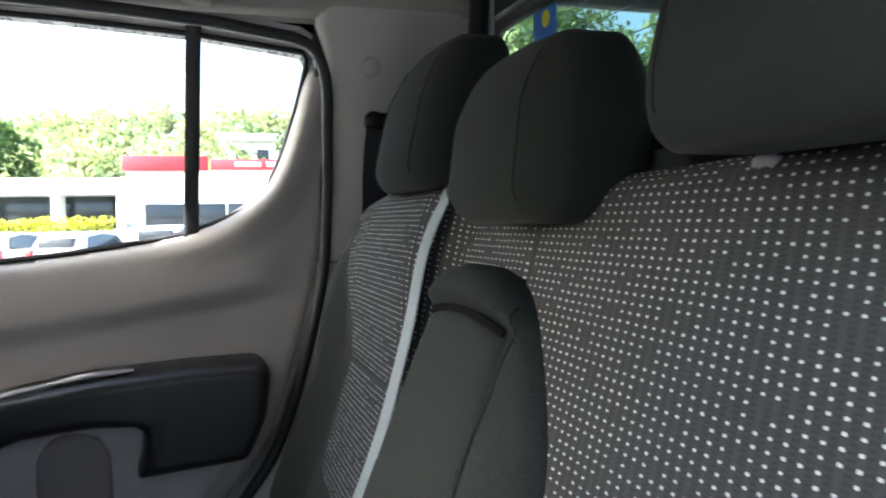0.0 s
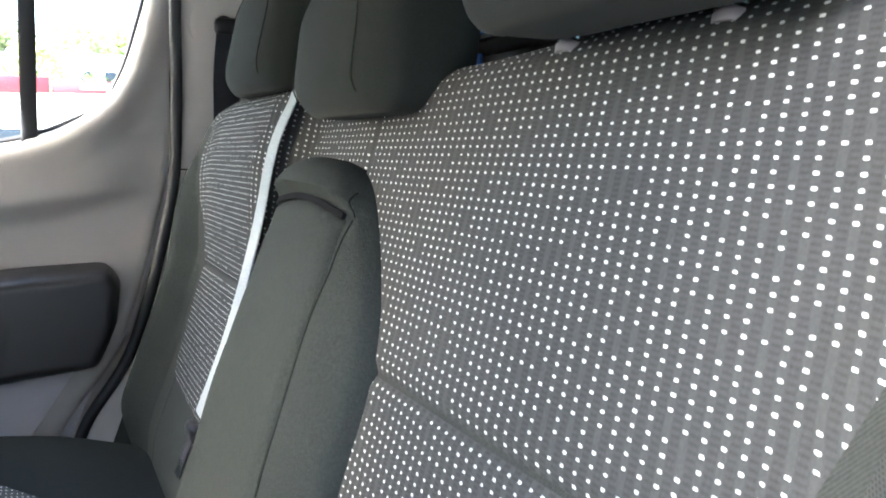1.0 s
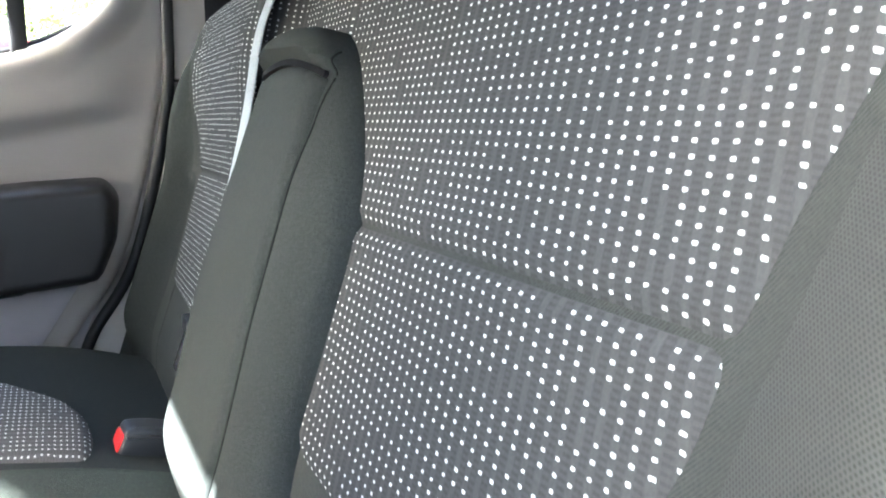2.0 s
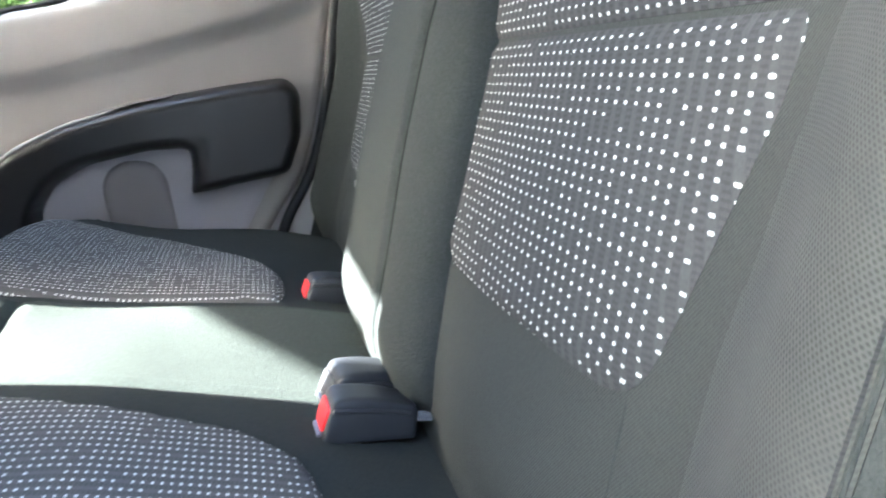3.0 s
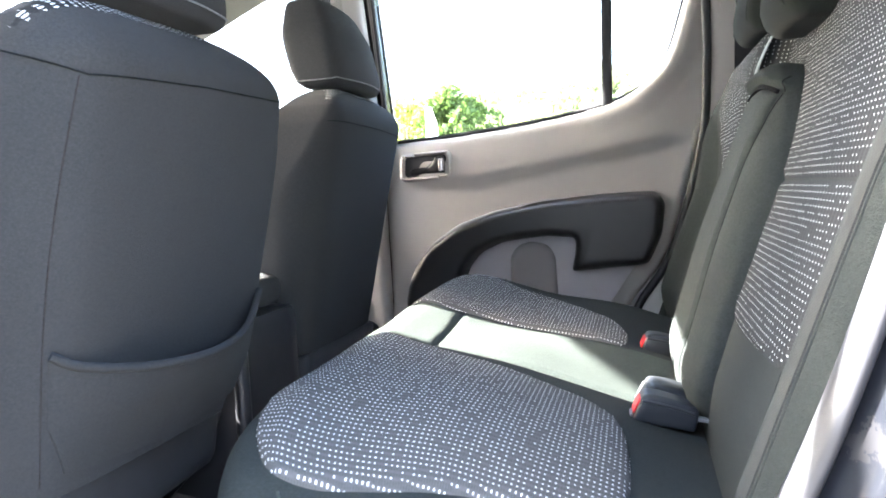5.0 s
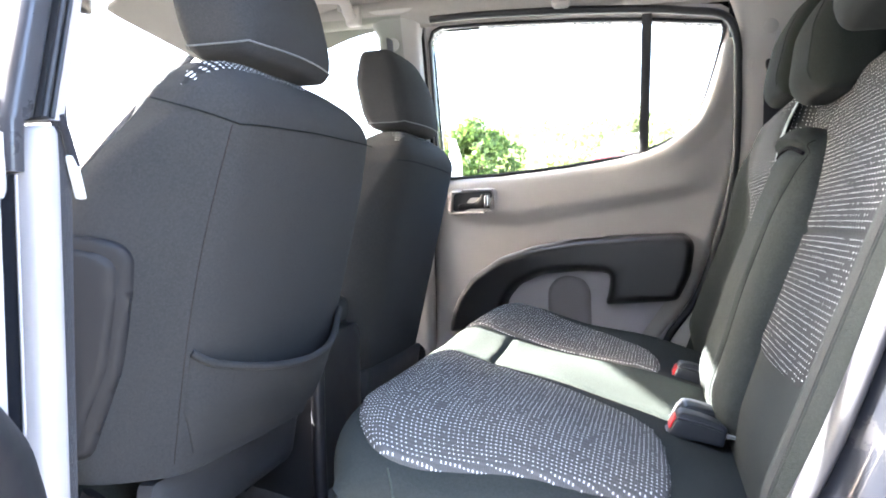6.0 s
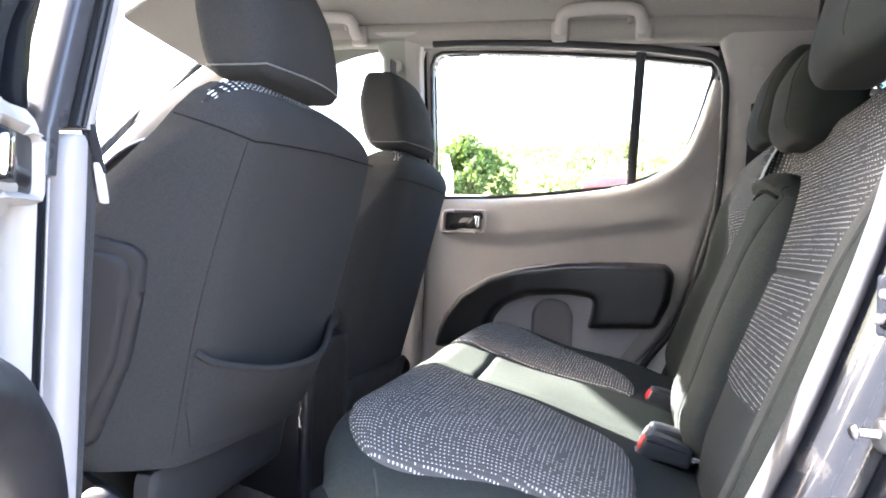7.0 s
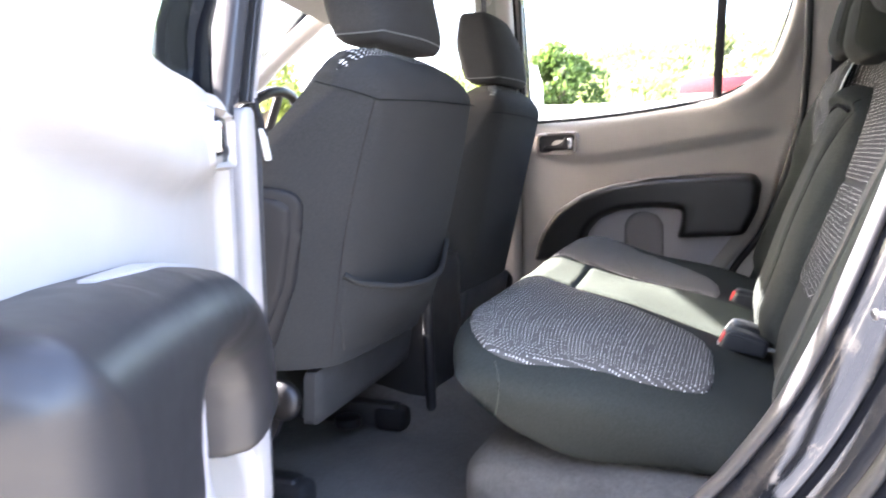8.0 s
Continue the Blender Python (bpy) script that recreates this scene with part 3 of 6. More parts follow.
    if not opened:
        tube("window_seal", place(WINDOW[:, 0], WINDOW[:, 1], np.full(len(WINDOW), -0.044)), 0.005, RUBBER, d, "thin black rubber seal round the glass", seg=6, closed=True)
    # outer skin, frame and edge of the door
    skin_out = np.concatenate([np.array([(-0.03, 0.0), (0.36, 0.0)]), edge + np.array([0.012, -0.008]), top + np.array([0.008, 0.012])])
    cut_sheet("outer_skin", skin_out, 0.02, place, lambda s, z, dd: -0.100 - 0.03 * np.sin(np.clip(z / 0.8, 0, 1) * math.pi) + 0.01 * (1 - dome(dd, 0.02)), -0.05, PAINT, d, "dark grey painted outer skin", holes=[WINDOW])
    rail = edge[8:]
    if opened:
        tube("door_seal", place(rail[:, 0] + 0.004, rail[:, 1], np.full(len(rail), -0.040)), 0.006, RUBBER, d, "black rubber door seal", seg=8)
    front = np.linspace(0.06, 1.10, 20)
    tube("front_edge", place(np.full(20, -0.02), front, np.full(20, -0.062)), 0.006, PAINT, d, "painted front edge of the door", ry=0.032, seg=8, square=True, up=(0, 1, 0) if not opened else (1, 0.2, 0))
    for z in (0.25, 0.62) if opened else ():
        soft_box("hinge", (0.05, 0.03, 0.06), 0.008, PAINT, d, "painted steel hinge", cuts=4, at=(-0.612, -0.748, z))
    return d


make_rear_door(door_far, "closed rear door with beige trim, black armrest and clear window", False)
make_rear_door(door_near, "rear door swung wide open, beige trim and black armrest", True)


# ---------------------------------------------------------------- pillars and side of the cab
def column(name, rows, material, label, category="pillar", r=0.02, kind="structure", parent=None):
    """A trim column: rows of (x0, x1, y0, y1, z)."""
    n = 24
    v, f = [], []
    for x0, x1, y0, y1, z in rows:
        for j in range(n):
            a = 2 * math.pi * (j + 0.5) / n
            c, s = math.cos(a), math.sin(a)
            c, s = math.copysign(abs(c) ** 0.45, c), math.copysign(abs(s) ** 0.45, s)
            v.append(((x0 + x1) / 2 + (x1 - x0) / 2 * c, (y0 + y1) / 2 + (y1 - y0) / 2 * s, z))
    for i in range(len(rows) - 1):
        for j in range(n):
            q = (j + 1) % n
            f.append((i * n + j, i * n + q, (i + 1) * n + q, (i + 1) * n + j))
    f += [tuple(range(n)), tuple((len(rows) - 1) * n + j for j in range(n))]
    ob = mesh_object(name, v, f, material, parent)
    return tagged(ob, label, category, kind=kind) if kind else ob


def side_y(z):
    return float(DOOR_Y - lean(np.array([z]))[0])


# far B pillar
column("pillar_1", [(-0.72, -0.60, side_y(z) - 0.010, side_y(z) + 0.05, z) for z in (0.06, 0.3, 0.5, 0.7)] + [(-0.715, -0.605, side_y(z) - 0.009, side_y(z) + 0.05, z) for z in (0.8, 0.95, 1.06)] + [(-0.74, -0.59, side_y(1.12) - 0.03, side_y(1.12) + 0.05, 1.12)],
       BEIGE, "beige plastic trim of the centre pillar between far doors")
# far C pillar
column("pillar_2", [(-0.16, 0.45, 0.655, 0.80, 0.06), (-0.035, 0.45, 0.655, 0.80, 0.20), (0.012, 0.45, 0.655, 0.80, 0.30), (0.09, 0.45, 0.655, 0.80, 0.42), (0.150, 0.45, 0.657, 0.80, 0.60), (0.165, 0.45, 0.66, 0.76, 0.693)],
       BEIGE, "lower beige plastic trim of the rear pillar")
column("pillar_3", [(0.164, 0.45, 0.657, 0.76, 0.697), (0.175, 0.45, 0.650, 0.75, 0.80), (0.176, 0.45, 0.632, 0.73, 0.90), (0.170, 0.45, 0.605, 0.70, 1.02), (0.145, 0.45, 0.585, 0.68, 1.10)],
       BEIGE, "upper beige plastic trim of the rear pillar")
seal = spline([(-0.02, 0.682, 0.20), (0.012, 0.682, 0.287), (0.09, 0.682, 0.41), (0.158, 0.680, 0.643), (0.173, 0.676, 0.80), (0.173, 0.655, 0.92), (0.172, 0.642, 0.97), (0.165, 0.634, 1.01), (0.149, 0.628, 1.038), (0.12, 0.624, 1.052), (0.06, 0.620, 1.060), (-0.02, 0.616, 1.070), (-0.21, 0.613, 1.083), (-0.43, 0.612, 1.092), (-0.56, 0.612, 1.091)], 8, False)
tagged(tube("door_opening_seal", seal - np.array([0.005, 0.012, 0]), 0.0095, RUBBER, seg=10), "black rubber seal round the far door opening", "seal", kind="structure")


def trim_cap(x, z, y):
    m = pose(x, y, z, 90 + 14, 0, 0)
    t = thing("trim_cap", "round beige plastic screw cover on the pillar", "cap", "screw covers on the pillars")
    lathe("disc", [(0.016, -0.004), (0.016, 0.0015), (0.0145, 0.003), (0.001, 0.0032)], BEIGE, t, m=m)
    return t


trim_cap(-0.665, 1.035, 0.598)
trim_cap(0.235, 1.010, 0.606)

tagged(bevel_box("wall_side", (-0.20, 0.752, 0.0), (0.45, 0.77, 0.69), GREYTRIM, w=0.004), "painted inner side of the cab behind the door trim", "wall", kind="structure")
tagged(bevel_box("wall_side_rear", (0.165, 0.70, 0.694), (0.45, 0.72, 1.16), PAINT, w=0.004), "painted inner side of the cab behind the pillar", "wall", kind="structure")

tagged(bevel_box("wall_side_corner", (0.150, 0.640, 1.00), (0.21, 0.682, 1.14), PAINT, w=0.003), "painted inner side of the cab above the door", "wall", kind="structure")
rail_pts = np.array([(x, 0.618, 1.121 - 0.045 * float(smooth01(-x, 0.8, 1.15)) - 0.012 * float(smooth01(x, 0.1, 0.4))) for x in np.linspace(-1.14, 0.42, 24)])
for k, nm in ((1, "roof_rail_far"), (-1, "roof_rail_near")):
    tagged(tube(nm, rail_pts * np.array([1, k, 1]), 0.034, HEADLINER, seg=14), "pale rolled edge of the headliner above the doors", "headliner", kind="structure")

# near B pillar: pale inner trim below, painted metal with seals above
column("pillar_4", [(-0.660, -0.588, -0.688, -0.650, z) for z in (0.10, 0.30, 0.50, 0.64)] + [(-0.658, -0.588, -0.684, -0.652, 0.670), (-0.655, -0.592, -0.676, -0.654, 0.677)],
       GREYTRIM, "pale grey plastic trim of the near centre pillar")
column("pillar_5", [(-0.67, -0.602, -0.728, -0.690, z) for z in (0.04, 0.3, 0.60, 0.628)], PAINT, "dark grey painted metal foot of the centre pillar")
UPPER = [(z, 0.25 * max(z - 0.68, 0)) for z in (0.684, 0.76, 0.9, 1.0, 1.10)]
column("pillar_8", [(-0.655, -0.594, -0.712, -0.691, 0.630), (-0.66, -0.593, -0.712, -0.690, 0.678)] + [(-0.66, -0.592, -0.712 + k, -0.679 + k, z) for z, k in UPPER], PILLARGREY, "light grey painted edge of the near centre pillar")
column("pillar_9", [(-0.66, -0.590, -0.678 + k, -0.661 + k, z) for z, k in UPPER], RUBBER, "black rubber channel on the near centre pillar")
column("pillar_10", [(-0.66, -0.594, -0.660 + k, -0.640 + k, z) for z, k in UPPER], GREYTRIM, "pale upper trim of the near centre pillar")
for dy, r in ((-0.676, 0.0032), (-0.6665, 0.0026)):
    tagged(tube("pillar_lip", [(-0.588, dy + k, z) for z, k in UPPER], r, GREYRUBBER, seg=8), "thin grey rubber lip along the pillar", "seal", kind="structure")
for k, (dx, dy, r, mat_) in enumerate(((-0.622, -0.718, 0.008, RUBBER),)):
    zs = np.linspace(0.64, 1.10, 16)
    tagged(tube("pillar_seal", np.stack([np.full(16, dx), dy + 0.25 * np.maximum(zs - 0.761, 0), zs], 1), r, mat_, seg=8),
           "long rubber seal on the near centre pillar", "seal", kind="structure")

tagged(tube("pillar_flange", [(-0.598, -0.702, z) for z in (0.08, 0.3, 0.5, 0.627)], 0.0016, GREYTRIM, seg=8), "thin pale flange in the gap beside the door", "seal", kind="structure")

# near door opening behind the bench: seal, painted steps and body side swept along the opening's edge
EDGE = spline([(0.150, 1.085), (0.190, 0.99), (0.200, 0.86), (0.193, 0.74), (0.176, 0.640), (0.143, 0.528), (0.093, 0.392), (0.040, 0.293), (-0.029, 0.205), (-0.13, 0.135), (-0.28, 0.098), (-0.60, 0.09), (-0.66, 0.09)], 8, False)
tang = np.gradient(EDGE, axis=0)
tang /= np.linalg.norm(tang, axis=1, keepdims=True)
OUTW = np.stack([-tang[:, 1], tang[:, 0]], 1)      # away from the opening: backwards and down
INN = 0.22 * np.maximum(EDGE[:, 1] - 0.761, 0)


def jamb(name, profile, material, label, seg_smooth=True):
    pr = np.array(profile)
    v = []
    for (x, z), (ox, oz), i in zip(EDGE, OUTW, INN):
        for a, y in pr:
            v.append((x + ox * a, y + i, z + oz * a))
    n, m = len(EDGE), len(pr)
    f = [(i * m + j, (i + 1) * m + j, (i + 1) * m + j + 1, i * m + j + 1) for i in range(n - 1) for j in range(m - 1)]
    return tagged(mesh_object(name, v, f, material), label, "door frame", kind="structure")


def arc_profile(a0, y0, a1, y1, lift, n=8):
    t = np.linspace(0, math.pi, n)
    return [((a0 + a1) / 2 - (a1 - a0) / 2 * math.cos(k), (y0 + y1) / 2 - (y1 - y0) / 2 * math.cos(k) - lift * math.sin(k)) for k in t]


jamb("door_frame_seal", [(0.014, -0.60), (0.0, -0.648)] + arc_profile(-0.002, -0.656, 0.014, -0.664, 0.011) + [(0.018, -0.660)], GREYRUBBER, "grey rubber seal along the near door opening")
jamb("door_frame", [(0.012, -0.660), (0.020, -0.670), (0.030, -0.678), (0.040, -0.702), (0.046, -0.722), (0.052, -0.727), (0.056, -0.722), (0.062, -0.726), (0.068, -0.745), (0.076, -0.751), (0.082, -0.751)], PAINT,
     "dark grey painted metal of the near door frame, dusty")
jamb("outer_seal", arc_profile(0.082, -0.748, 0.098, -0.752, 0.012), RUBBER, "black outer rubber seal of the door frame")
jamb("body_side", [(0.096, -0.748), (0.104, -0.758), (0.116, -0.762), (0.122, -0.775), (0.135, -0.787), (0.16, -0.79), (0.24, -0.79)], PAINT, "dark grey painted body side and sill")

JN = Vector((-0.94, -0.34, 0.0)).normalized()


def on_jamb(x, y, z):
    """Stands a turned shape on the painted face of the door frame."""
    return Matrix.Translation((x, y, z)) @ JN.to_track_quat("Z", "Y").to_matrix().to_4x4()


st = thing("door_striker", "bright steel door striker bolted to the painted frame", "striker")
lathe("base", [(0.013, -0.004), (0.013, 0.002), (0.011, 0.004), (0.008, 0.005), (0.001, 0.005)], STEEL, st, "round steel base plate", seg=28, m=on_jamb(0.166, -0.732, 0.452))
tube("pin", [(0.166, -0.734, 0.453), (0.152, -0.728, 0.452), (0.146, -0.725, 0.4515)], np.array([0.0042, 0.004, 0.0036]), STEEL, st, "polished striker pin", seg=12)
lathe("pin_head", [(0.0055, 0), (0.006, 0.002), (0.004, 0.004), (0.001, 0.004)], STEEL, st, "polished head of the pin", seg=16, m=on_jamb(0.148, -0.726, 0.4515))
mount = thing("hinge_plate", "painted steel plate with two bolts on the frame", "bracket")
mm = on_jamb(0.180, -0.690, 0.544)
soft_box("plate", (0.050, 0.036, 0.008), 0.003, PAINT, mount, "rounded painted plate", cuts=8, bend=lambda p: np.array([mm @ Vector((c[1], c[0], c[2])) for c in p]))
for x, y, z, r in ((0.1795, -0.694, 0.554, 0.0085), (0.1775, -0.686, 0.534, 0.0078)):
    k = on_jamb(x, y, z)
    lathe("washer", [(r, 0), (r, 0.004), (r * 0.8, 0.006), (r * 0.55, 0.006)], PAINT, mount, "round painted washer", seg=20, m=k)
    lathe("bolt_head", [(r * 0.6, 0.003), (r * 0.6, 0.010), (r * 0.4, 0.012), (0.001, 0.012)], STEEL, mount, "steel bolt head", seg=6, m=k)
b = thing("bolt", "round steel bolt head in the painted frame", "bolt")
k = on_jamb(0.185, -0.710, 0.582)
lathe("washer", [(0.0095, 0), (0.0095, 0.004), (0.008, 0.007), (0.006, 0.007)], STEEL, b, "bright round washer", seg=24, m=k)
lathe("head", [(0.006, 0.004), (0.006, 0.010), (0.001, 0.010)], PAINT, b, "dark bolt head", seg=12, m=k)


# ---------------------------------------------------------------- rear bench: cushion
CA = math.atan(0.33)
CT, CN = np.array([-math.cos(CA), 0, math.sin(CA)]), np.array([math.sin(CA), 0, math.cos(CA)])
CP, CL, CR = np.array([0.12, 0, 0.2304]), 0.470, 0.048


def cushion_place(u, p, h):
    """u across, p from the back over the front edge and down, h off the cloth."""
    th = np.clip((p - CL) / CR, 0, radians(122))
    rest = np.maximum(p - CL - CR * radians(122), 0)
    flat = np.minimum(p, CL)
    tl, nl = np.cos(th), np.sin(th)
    along = flat + CR * np.sin(th)
    drop = -CR * (1 - np.cos(th))
    te = radians(122)
    along = along + rest * math.cos(te)
    drop = drop - rest * math.sin(te)
    puff = 0.010 * (np.sin(np.clip((np.abs(u - 0.01) - 0.10) / 0.48, 0, 1) * math.pi)) * smooth01(p, 0.02, 0.2) * (1 - smooth01(p, 0.45, 0.55))
    front = -0.062 * np.clip((np.abs(u - 0.01) - 0.36) / 0.24, 0, 1.1) ** 2.2 * smooth01(p, 0.15, 0.46)     # plan corner rounds off
    hh = h + puff + 0.024 * smooth01(u, -0.03, 0.12) * (1 - smooth01(p, 0.12, 0.38))      # fuller behind, on the far side
    hh = hh - 0.024 * smooth01(p, 0.28, 0.46) * (1 - smooth01(p, 0.49, 0.56)) * (0.45 + 0.55 * smooth01(-u, 0.06, 0.30)) * smooth01(0.12 - u, 0, 0.15)      # the near front edge is worn down
    pos = CP + (along + hh * nl + front)[:, None] * CT + (drop + hh * tl)[:, None] * CN
    pos[:, 1] = u
    return pos


def cushion_surf(s, p, h):
    """The same along the cloth: the outer sides roll over and run down."""
    un, kn = wrap(np.minimum(s, 0), 0.565 + 0.050 * smooth01(p, 0.10, 0.40), 0.048 + 0.05 * (1 - smooth01(p, 0.08, 0.36)))
    un = un + 0.42 * np.maximum(kn - 0.02, 0)
    uf, kf = wrap(np.maximum(s, 0), 0.600, 0.05)
    u, sink = np.where(s < 0, un, uf), np.where(s < 0, kn, kf)
    pos = cushion_place(u + 0.008, p, h) - np.minimum(sink, 0.30)[:, None] * CN
    pos = pos - (0.85 * np.clip(sink - 0.02, 0, 0.2) * smooth01(p, 0.44, 0.56))[:, None] * CT      # the corner tucks back under
    pos[:, 2] = np.maximum(pos[:, 2], np.interp(pos[:, 0], [-0.40, -0.37, -0.345, -0.32, -0.295, -0.26, -0.20, -0.147], [0.335, 0.318, 0.302, 0.272, 0.245, 0.224, 0.202, 0.190]) + 0.55 * np.maximum(-pos[:, 1] - 0.545, 0))
    return pos


def cushion_body(s, p):
    return cushion_surf(s, p, 0 * s)


bench = thing("rear_bench", "dark grey cloth rear bench with dotted panels and folded armrest", "car seat")
grid("cushion_body", np.concatenate([np.linspace(-0.82, -0.44, 30), np.linspace(-0.42, 0.42, 44), np.linspace(0.44, 0.82, 30)]), np.concatenate([np.linspace(0, 0.44, 30), np.linspace(0.45, 0.72, 34)]),
     cushion_body, CLOTH, bench, "plain dark grey cloth body of the cushion")
NEAR_SEAT = spline([(-0.114, 0.495), (-0.118, 0.43), (-0.132, 0.37), (-0.150, 0.31), (-0.167, 0.25), (-0.185, 0.20), (-0.213, 0.163), (-0.25, 0.147), (-0.32, 0.139), (-0.43, 0.136), (-0.484, 0.150), (-0.522, 0.215), (-0.543, 0.28), (-0.557, 0.345),
                    (-0.567, 0.400), (-0.574, 0.440), (-0.568, 0.482), (-0.528, 0.508), (-0.41, 0.530), (-0.24, 0.532), (-0.14, 0.522)], 6)
pad_h = lambda u, v, d: 0.0005 + 0.006 * dome(d, 0.012)
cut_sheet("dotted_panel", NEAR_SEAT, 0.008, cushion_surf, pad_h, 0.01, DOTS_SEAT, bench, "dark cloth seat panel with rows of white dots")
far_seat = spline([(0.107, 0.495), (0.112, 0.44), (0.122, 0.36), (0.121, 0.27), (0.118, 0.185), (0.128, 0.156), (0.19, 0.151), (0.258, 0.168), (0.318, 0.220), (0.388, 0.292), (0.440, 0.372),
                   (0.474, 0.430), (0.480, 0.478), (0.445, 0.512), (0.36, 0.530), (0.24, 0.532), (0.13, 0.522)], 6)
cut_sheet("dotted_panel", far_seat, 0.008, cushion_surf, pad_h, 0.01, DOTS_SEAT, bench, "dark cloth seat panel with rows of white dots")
strip_b = rounded([(-0.092, 0.05), (-0.092, 0.4095), (0.108, 0.4155), (0.112, 0.05)], 0.01)
strip_f = rounded([(-0.096, 0.4112), (-0.097, 0.60), (0.114, 0.60), (0.110, 0.4172)], 0.012)
for o in (strip_b, strip_f):
    cut_sheet("centre_panel", o, 0.008, cushion_place, lambda u, v, d: 0.0005 + 0.0045 * dome(d, 0.009), 0.01, CENTRE, bench, "plain grey cloth centre panel")
for side in (-1, 1):
    p = np.linspace(0.42, 0.62, 16)
    c_ = np.linspace(0.588, 0.79, 16) if side < 0 else np.linspace(0.56, 0.80, 16)
    tube("piping", cushion_surf(side * c_, (0.470 if side < 0 else 0.458) - 0.26 * (c_ - 0.58), 0.0006 + 0 * c_), 0.0014, CENTRE, bench, "stitched seam over the corner", seg=6)
tagged(soft_box("seat_base", (0.50, 1.14, 0.15), 0.06, CARPET, cuts=12, at=(-0.10, 0.01, 0.115)), "carpeted metal box under the rear bench", "seat base", kind="structure")

# ---------------------------------------------------------------- rear bench: backrest
BD = np.array([0.3552, 0, 0.9348])      # up along the backrest
BN = np.array([-0.9348, 0, 0.3552])     # towards the front
BO = np.array([0.064, 0, 0.25])
BTOP, BRAD = 0.548, 0.036


def back_place(u, v, h):
    """u across, v up the front, over the top and down behind, h off the cloth."""
    a = np.abs(u - 0.01)
    top = BTOP + 0.010 * smooth01(-u, -0.10, 0.05) + 0.008 * smooth01(-u, 0.10, 0.35)      # the near part reaches higher
    up = np.clip(v / top, 0, 1)
    w = np.minimum(v, top)
    bol = np.where(u > 0, 0.041, 0.028) * np.exp(-((a - 0.585) / np.where(u > 0, 0.037, 0.048)) ** 2) * smooth01(w, -0.05, 0.10) * (1 - 0.75 * smooth01(w, 0.34, 0.55))
    bol = bol + 0.042 * smooth01(w, 0.30, 0.50) * smooth01(u, 0.17, 0.27)      # the far third stands a little more upright
    lum = 0.003 * np.sin(np.clip(v / 0.56, 0, 1) * math.pi) * np.cos(np.clip((a - 0.32) / 0.2, -1, 1) * math.pi / 2)
    drop = 0.055 * np.clip((a - 0.50) / 0.12, 0, 1) ** 2 * up
    ph = np.clip((v - top) / BRAD, 0, math.pi)
    down = np.maximum(v - top - BRAD * math.pi, 0)
    front = (v < top)
    hh = h + bol + np.where(front, lum, 0) - 0.024 * (1 - smooth01(v, -0.04, 0.085))      # turns under above the cushion
    al = np.minimum(v, top) + (BRAD + h) * np.sin(ph) * (~front) - down - drop
    nn = np.where(front, hh, bol - BRAD + (BRAD + h) * np.cos(ph))
    pos = BO + al[:, None] * BD + nn[:, None] * BN
    pos[:, 1] = u
    return pos


def back_body(s, v):
    u, sink = wrap(s, 0.632, 0.045)
    return back_place(u + 0.01, v, -np.minimum(sink, 0.05))


back = bench
grid("backrest_body", np.concatenate([np.linspace(-0.685, -0.57, 16), np.linspace(-0.56, 0.56, 70), np.linspace(0.57, 0.685, 16)]), np.concatenate([np.linspace(-0.12, 0.53, 48), np.linspace(0.54, 0.70, 20), np.linspace(0.75, 1.2, 6)]),
     back_body, TWILL, back, "plain dark grey twill cloth body of the backrest")
NEAR_UP = rounded([(-0.500, 0.329), (-0.510, 0.376), (-0.524, 0.421), (-0.540, 0.49), (-0.550, 0.57), (-0.550, 0.64), (0.0122, 0.64), (0.0122, 0.46), (-0.05, 0.42), (-0.09, 0.38), (-0.12, 0.329)], 0.008)
NEAR_LOW = rounded([(-0.499, 0.325), (-0.497, 0.292), (-0.487, 0.258), (-0.473, 0.21), (-0.465, 0.182), (-0.454, 0.166), (-0.430, 0.158), (-0.39, 0.1565), (-0.32, 0.155), (-0.25, 0.152), (-0.168, 0.154), (-0.130, 0.165), (-0.120, 0.20), (-0.120, 0.325)], 0.010)
panel_h = lambda u, v, d: 0.0005 + 0.0035 * dome(d, 0.008)
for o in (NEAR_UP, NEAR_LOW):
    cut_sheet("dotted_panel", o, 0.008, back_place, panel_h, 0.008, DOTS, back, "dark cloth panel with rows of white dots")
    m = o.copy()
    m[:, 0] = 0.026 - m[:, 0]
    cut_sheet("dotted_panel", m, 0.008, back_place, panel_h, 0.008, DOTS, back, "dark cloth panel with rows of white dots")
# folding armrest in the middle: frame, front pad, pull slot, cap
FRAME = spline([(-0.150, 0.02), (-0.154, 0.16), (-0.153, 0.24), (-0.148, 0.31), (-0.130, 0.36), (-0.100, 0.40), (-0.070, 0.433), (-0.030, 0.468), (0.010, 0.488), (0.06, 0.497), (0.10, 0.496), (0.14, 0.478), (0.165, 0.43), (0.176, 0.36), (0.179, 0.22), (0.178, 0.02)], 6)
SLOT_U = np.linspace(-0.046, 0.106, 12)
SLOT = np.concatenate([np.stack([SLOT_U, 0.4495 - 1.6 * (SLOT_U - 0.030) ** 2], 1), np.stack([SLOT_U, 0.4435 - 1.6 * (SLOT_U - 0.030) ** 2], 1)[::-1]])
CAP = lambda u: 0.449 - 1.6 * (u - 0.030) ** 2      # lower edge of the cap over the pull slot
ARM_H = lambda u, v, d: (0.002 + 0.041 * dome(d, 0.072) * (0.8 + 0.2 * smooth01(v, 0.08, 0.25)) + 0.020 * smooth01(v - CAP(u), 0.0, 0.012) * dome(d, 0.035) * smooth01(0.115 - np.abs(u - 0.030), 0, 0.05))
